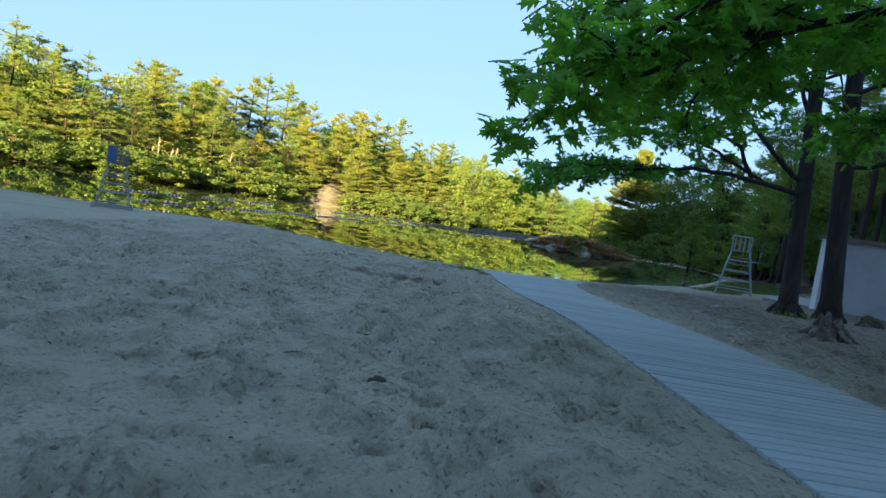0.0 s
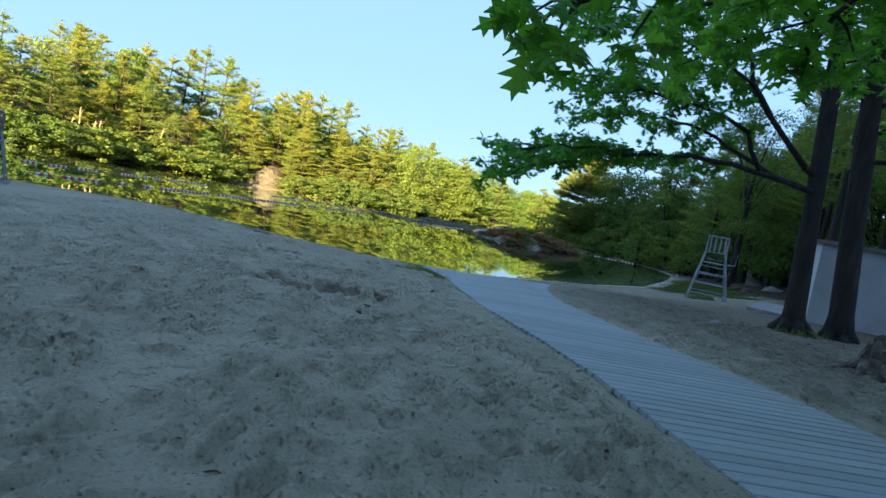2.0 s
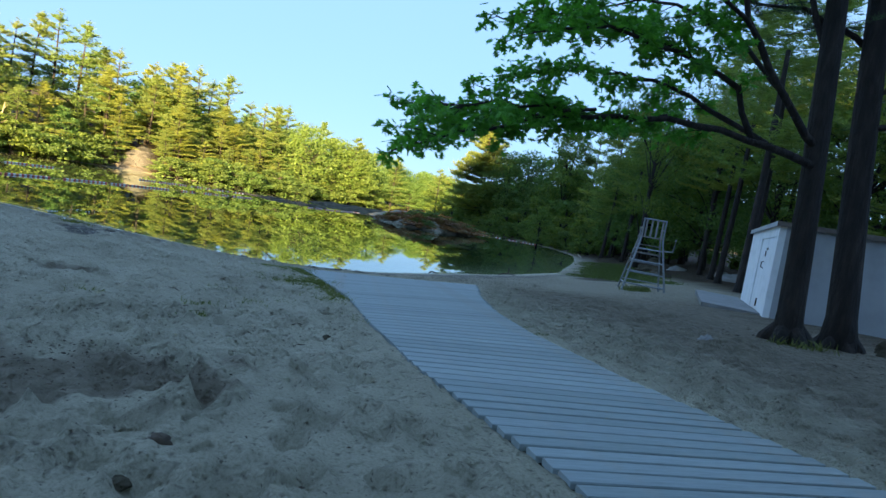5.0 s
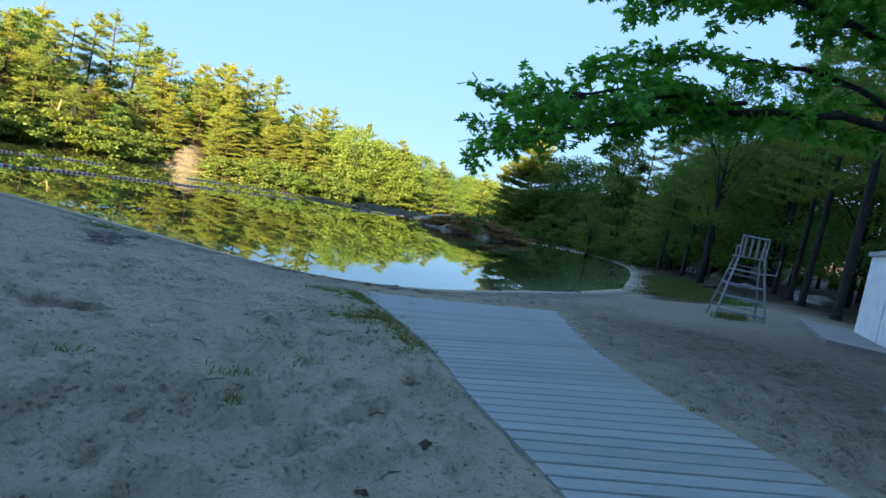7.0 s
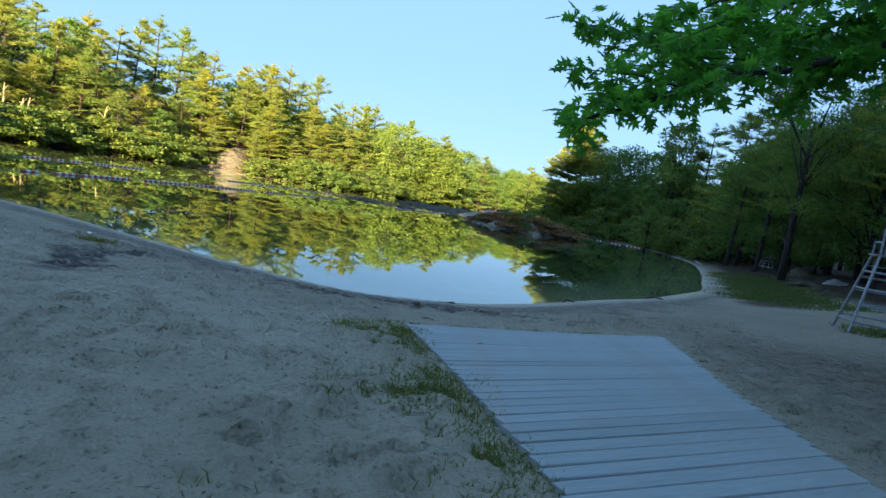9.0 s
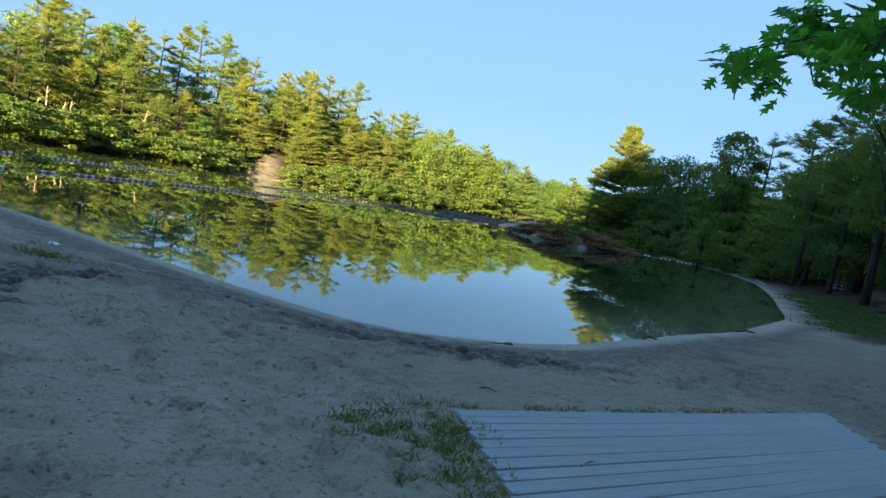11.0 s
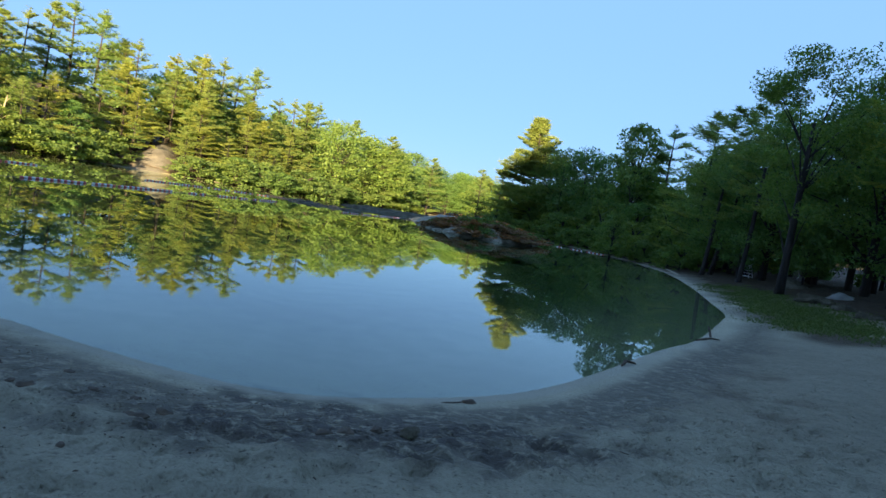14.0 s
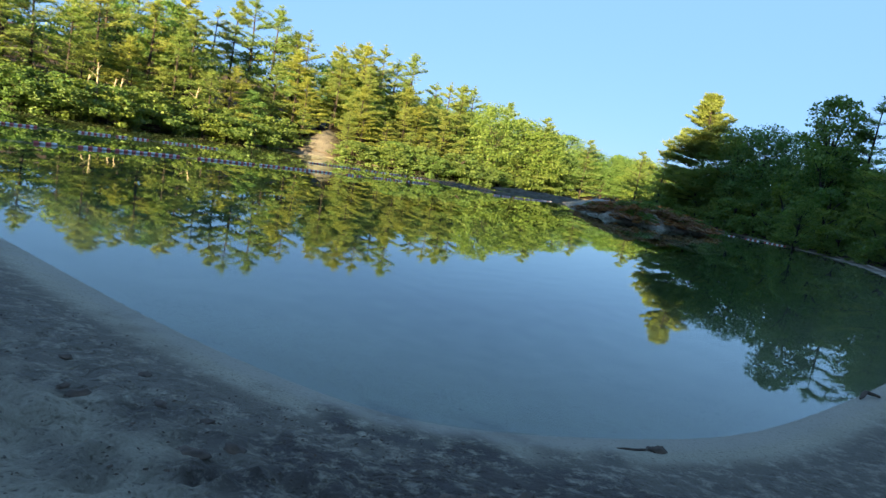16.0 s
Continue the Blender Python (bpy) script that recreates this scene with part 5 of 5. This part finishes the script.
def dead_trunk(x, y, tall, lean):
    z = ground_z(x, y) - 0.2
    ob = thing("dead_tree", "bare pale dead trunk standing in the wooded bank", "tree", "bare trunks", pose(x, y, z))
    part("trunk", Shape().tube([(0, 0, 0), (lean * 0.4, 0, tall * 0.5), (lean, 0.2, tall)], [0.17, 0.13, 0.05], 8, True, 0.1), M_BARK_PALE, ob)
    for k in range(4):
        a, h = k * 1.9, tall * (0.55 + 0.1 * k)
        part("branch", Shape().tube([(lean * h / tall, 0, h), (lean * h / tall + math.cos(a) * 0.9, math.sin(a) * 0.9, h + 0.7)], [0.04, 0.012], 5), M_BARK_PALE, ob)


for x, y, tall, lean in ((-40.3, 86.0, 6.2, -0.4), (-39.3, 86.6, 5.0, 0.4), (-38.8, 87.3, 5.2, 0.2), (-34.4, 95.9, 6.0, 0.6), (-41.4, 85, 4.6, 0.5)):
    dead_trunk(x, y, tall, lean)
for k, (x, y, tall, lean) in enumerate(((30.5, 58.5, 7, 0.5), (31.6, 59, 8, 1.5), (29.0, 52.5, 8, 0.4), (24.5, 36, 9, 0.2), (22.5, 33, 9, 0.4), (23.5, 30, 9, 0.1), (20.5, 29, 9, 0.3), (26.5, 39.5, 9, 0.0), (18.5, 27, 10, 0.2))):
    z = ground_z(x, y) - 0.2
    ob = thing("pine_tree", "bare lower trunk of a tall tree at the wood's edge", "tree", "wood edge trunks", pose(x, y, z))
    part("trunk", Shape().tube([(0, 0, 0), (0, 0, 0.5), (lean * 0.4, 0, tall * 0.5), (lean, 0.2, tall)], [0.26, 0.16, 0.14, 0.09], 9, True, 0.1), M_BARK, ob, smooth=True)
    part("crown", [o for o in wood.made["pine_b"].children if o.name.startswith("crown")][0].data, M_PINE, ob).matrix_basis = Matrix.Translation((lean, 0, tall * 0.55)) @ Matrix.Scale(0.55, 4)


# ---------------------------------------------------------------- float lines
def float_line(points, label, fill):
    pts = [Vector((x, y, 0.02)) for x, y in points]
    ob = thing("float_line", label, "float line", "swimming area float lines")
    part("rope", Shape().tube(pts, [0.009] * len(pts), 5), M_ROPE, ob)
    r = np.random.default_rng(len(points) * 7 + int(points[0][1]))
    for a, b in zip(pts[:-1], pts[1:]):
        n = int((b - a).length / 0.21)
        turn = (b - a).to_track_quat("X", "Z").to_matrix().to_4x4()
        run = 0
        on = True
        for k in range(n):
            if run <= 0:
                on = not on if r.uniform() < 0.75 else on
                run = int(r.integers(3, 9)) if on else int(r.integers(1, 1 + max(2, int(9 * (1 - fill)))))
            run -= 1
            if on:
                p = part("float", FLOATS[k % 2], None, ob)
                p.matrix_basis = Matrix.Translation(a.lerp(b, (k + 0.5) / n)) @ turn


def float_mesh(mat):
    s = Shape().tube([(-0.085, 0, 0.02), (-0.065, 0, 0.02), (0.065, 0, 0.02), (0.085, 0, 0.02)], [0.032, 0.058, 0.058, 0.032], 7)
    me = s.mesh("float", True)
    me.materials.append(mat)
    return me


FLOATS = (float_mesh(M_RED), float_mesh(M_FLOAT))
float_line([(-16.5, 32.5), (-13.6, 40), (-12.3, 45.5), (-10, 52), (-7.5, 58), (-5, 64), (-2, 71)], "red and white float line across the swimming area", 0.38)
float_line([(-22, 42), (-20.5, 49), (-19.5, 55), (-18.5, 60), (-17, 64)], "red and white float line further out on the lake", 0.22)
float_line([(-12.3, 69.5), (-8.5, 77.5), (-5, 82), (-3.5, 83)], "red and white float line by the dark rocks", 0.7)
float_line([(3.5, 72), (7, 78), (11, 87)], "red and white float line beside the island", 0.75)
float_line([(25.2, 81.5), (29, 79.3), (32.4, 78)], "red and white float line closing the cove", 0.8)


# ---------------------------------------------------------------- grass and litter
def blades(name, label, spots, tall, lean=0.5, wide=0.009, mat=M_GRASS):
    r = np.random.default_rng(len(spots))
    n = len(spots)
    base = np.array(spots)
    up = unit(np.stack([r.normal(size=n) * lean, r.normal(size=n) * lean, np.ones(n)], -1))
    side = unit(np.cross(up, r.normal(size=(n, 3)))) * wide
    ln = tall * r.uniform(0.4, 1.2, (n, 1))
    bendy = np.stack([r.normal(size=n), r.normal(size=n), -0.4 * np.ones(n)], -1) * ln * 0.25
    a, b, c, d = base - side, base + side, base + up * ln * 0.6 + side * 0.7, base + up * ln * 0.6 - side * 0.7
    e = base + up * ln + bendy
    V = np.stack([a, b, c, d, e], 1).reshape(-1, 3)
    F = []
    for k in range(n):
        F += [(5 * k, 5 * k + 1, 5 * k + 2, 5 * k + 3), (5 * k + 3, 5 * k + 2, 5 * k + 4)]
    me = bpy.data.meshes.new(name)
    me.from_pydata(V.tolist(), [], F)
    me.materials.append(mat)
    return tagged(new(name, me), label, "grass", kind="stuff")


def grass_spots(centres, count, radius):
    out = []
    for cx, cy in centres:
        x, y = cx + rng.normal(size=count) * radius, cy + rng.normal(size=count) * radius
        out.append(np.stack([x, y, height(x, y) - 0.02], -1))
    return np.concatenate(out)


edge_l = [(mat_left(y) - abs(rng.normal()) * 0.16 - 0.05, y) for y in np.linspace(13.9, 18.6, 34)] + [(0.78 + rng.normal() * 0.22, 17.5 + rng.normal() * 0.5) for k in range(30)] + [(0.35 + rng.normal() * 0.12, 17.85 + rng.normal() * 0.12) for k in range(6)]
edge_l += [(0.82 + rng.normal() * 0.32, 15.75 + rng.normal() * 0.22) for k in range(34)] + [(1.15 + rng.normal() * 0.13, 14.4 + rng.normal() * 0.3) for k in range(12)] + [(0.2 + rng.normal() * 0.5, 13.6 + rng.normal() * 1.0) for k in range(7)]
edge_r = [(mat_right(y) + abs(rng.normal()) * 0.22 + 0.08, y) for y in np.linspace(13.5, 20.2, 70)]
edge_f = [(1.0 + 4.1 * s, 18.56 + 1.85 * s + abs(rng.normal()) * 0.03) for s in (0.01, 0.03, 0.15, 0.17, 0.2, 0.23, 0.25, 0.34, 0.37, 0.4, 0.43, 0.46, 0.55, 0.6, 0.64, 0.68, 0.72, 0.83)]
edge_e = [(1.0 + 4.1 * s + 0.02, 18.62 + 1.85 * s + abs(rng.normal()) * 0.06) for s in np.linspace(0, 1, 18)]
blades("grass", "sparse grass tufts growing along the boardwalk", grass_spots(edge_l, 60, 0.09), 0.08, 0.6, 0.0045)
blades("grass", "fine grass along the end of the boardwalk", grass_spots(edge_f, 60, 0.055), 0.065, 0.5, 0.004)
blades("grass", "short grass along the boardwalk edge", grass_spots(edge_r + edge_e, 60, 0.07), 0.032, 0.7, 0.004, M_MOSS)
bank = []
for k in range(420):
    s = rng.uniform()
    x = np.interp(s, [0, 0.3, 0.65, 1], [15.5, 17.5, 20.5, 26]) + rng.normal() * 1.0
    y = np.interp(s, [0, 0.3, 0.65, 1], [31.5, 34.5, 39.5, 49]) + rng.normal() * 1.2
    if shore_distance(np.array([x]), np.array([y]))[0] > 0.8:
        bank.append((x, y))
blades("grass", "band of rough grass on the bank of the cove", grass_spots(bank, 80, 0.34), 0.11, 0.7, 0.018, M_MOSS)
blades("grass", "grass round the feet of the lifeguard stand", grass_spots([(11.2 + rng.normal() * 0.4, 23.1 + rng.normal() * 0.35) for k in range(14)] + [(8.4, 14.6), (8.6, 14.4), (8.9, 14.35)], 40, 0.10), 0.22)
blades("grass", "dark grass tuft on the sand near the waterline", grass_spots([(-3.95, 22.1), (-3.8, 22.15), (-4.05, 22.05)], 60, 0.10), 0.16)


def litter(count, area, size, label):
    """Bits of bark, leaf and twig lying on the sand."""
    r = np.random.default_rng(count)
    s = Shape()
    x, y = r.uniform(area[0], area[1], count), r.uniform(area[2], area[3], count)
    z = height(x, y)
    d = shore_distance(x, y)
    for k in range(count):
        if d[k] < 0.15 or mat_left(y[k]) - 0.05 < x[k] < mat_right(y[k]) + 0.05:
            continue
        a, ln, thin = r.uniform(0, math.pi), size * r.uniform(0.4, 2.0), r.uniform(0.12, 0.7)
        ring = []
        for j in range(6):
            q = 2 * math.pi * j / 6
            u, v = ln * math.cos(q) * r.uniform(0.6, 1.1), ln * thin * math.sin(q) * r.uniform(0.6, 1.1)
            ring.append((x[k] + u * math.cos(a) - v * math.sin(a), y[k] + u * math.sin(a) + v * math.cos(a), z[k] + 0.006 + r.uniform(0, 0.25) * ln))
        ring.append((x[k], y[k], z[k] + 0.010 + 0.3 * ln))
        s.add(ring, [(j, (j + 1) % 6, 6) for j in range(6)])
    ob = part("litter", s, M_LITTER)
    return tagged(ob, label, "litter", kind="stuff")


litter(1500, (-6, 9, 1.5, 23), 0.011, "scattered bits of bark and leaves on the sand")
litter(240, (-1.4, 0.1, 10.0, 11.1), 0.011, "dark clods and litter in the dug hollow")
litter(520, (-1.2, 3.2, 20.8, 22.4), 0.010, "dark washed-up litter by the waterline")
litter(300, (-4.6, -1.6, 20.8, 23.4), 0.009, "dark washed-up litter on the sand")
litter(300, (7.5, 12, 11, 16), 0.03, "needles and bark under the trees")


# ---------------------------------------------------------------- boardwalk, board by board
def boardwalk():
    ob = thing("boardwalk", "grey weathered plank boardwalk lying on the sand", "boardwalk")
    r = np.random.default_rng(3)
    pitch, y = 0.152, -4.6
    while y < 18.45:
        skew = 1.85 * float(smooth(10.5, 18.45, np.array(y)))
        xl = float(mat_left(y)) + r.normal() * 0.004
        yr = y + skew
        xr = float(mat_right(yr)) + r.normal() * 0.006
        zl, zr = ground_z(xl, y) + 0.002, ground_z(xr, yr) + 0.002
        a, b = Vector((xl, y, zl + r.normal() * 0.004)), Vector((xr, yr, zr + r.normal() * 0.004))
        way = b - a
        skew_next = 1.85 * float(smooth(10.5, 18.45, np.array(y + pitch)))
        flat = way.x / way.length
        tight = r.choice([0.019, 0.023, 0.03])
        wide_l, wide_r = (pitch * flat - tight), ((pitch + skew_next - skew) * flat - tight - 0.003)
        s = Shape()
        hx = way.length / 2
        n = 5
        ring = lambda wide: [(-wide / 2 + 0.004, 0.02), (-wide / 2, 0.012), (-wide / 2, -0.02), (wide / 2, -0.02), (wide / 2, 0.012), (wide / 2 - 0.004, 0.02)]
        pts = []
        for i in range(n + 1):
            u = i / n
            sag = ground_z(a.x + way.x * u, a.y + way.y * u) + 0.002 - (a.z + way.z * u)
            pts += [(-hx + 2 * hx * u, v, w_ + 0.6 * sag) for v, w_ in ring(wide_l + (wide_r - wide_l) * u)]
        faces = [(i * 6 + j, i * 6 + (j + 1) % 6, (i + 1) * 6 + (j + 1) % 6, (i + 1) * 6 + j) for i in range(n) for j in range(6)]
        faces += [tuple(range(5, -1, -1)), tuple(range(n * 6, n * 6 + 6))]
        s.add(pts, [f[::-1] for f in faces])
        p = part("board", s, M_BOARD, ob)
        p.matrix_basis = Matrix.Translation((a + b) / 2) @ way.to_track_quat("X", "Z").to_matrix().to_4x4()
        y += pitch
    return ob


boardwalk()
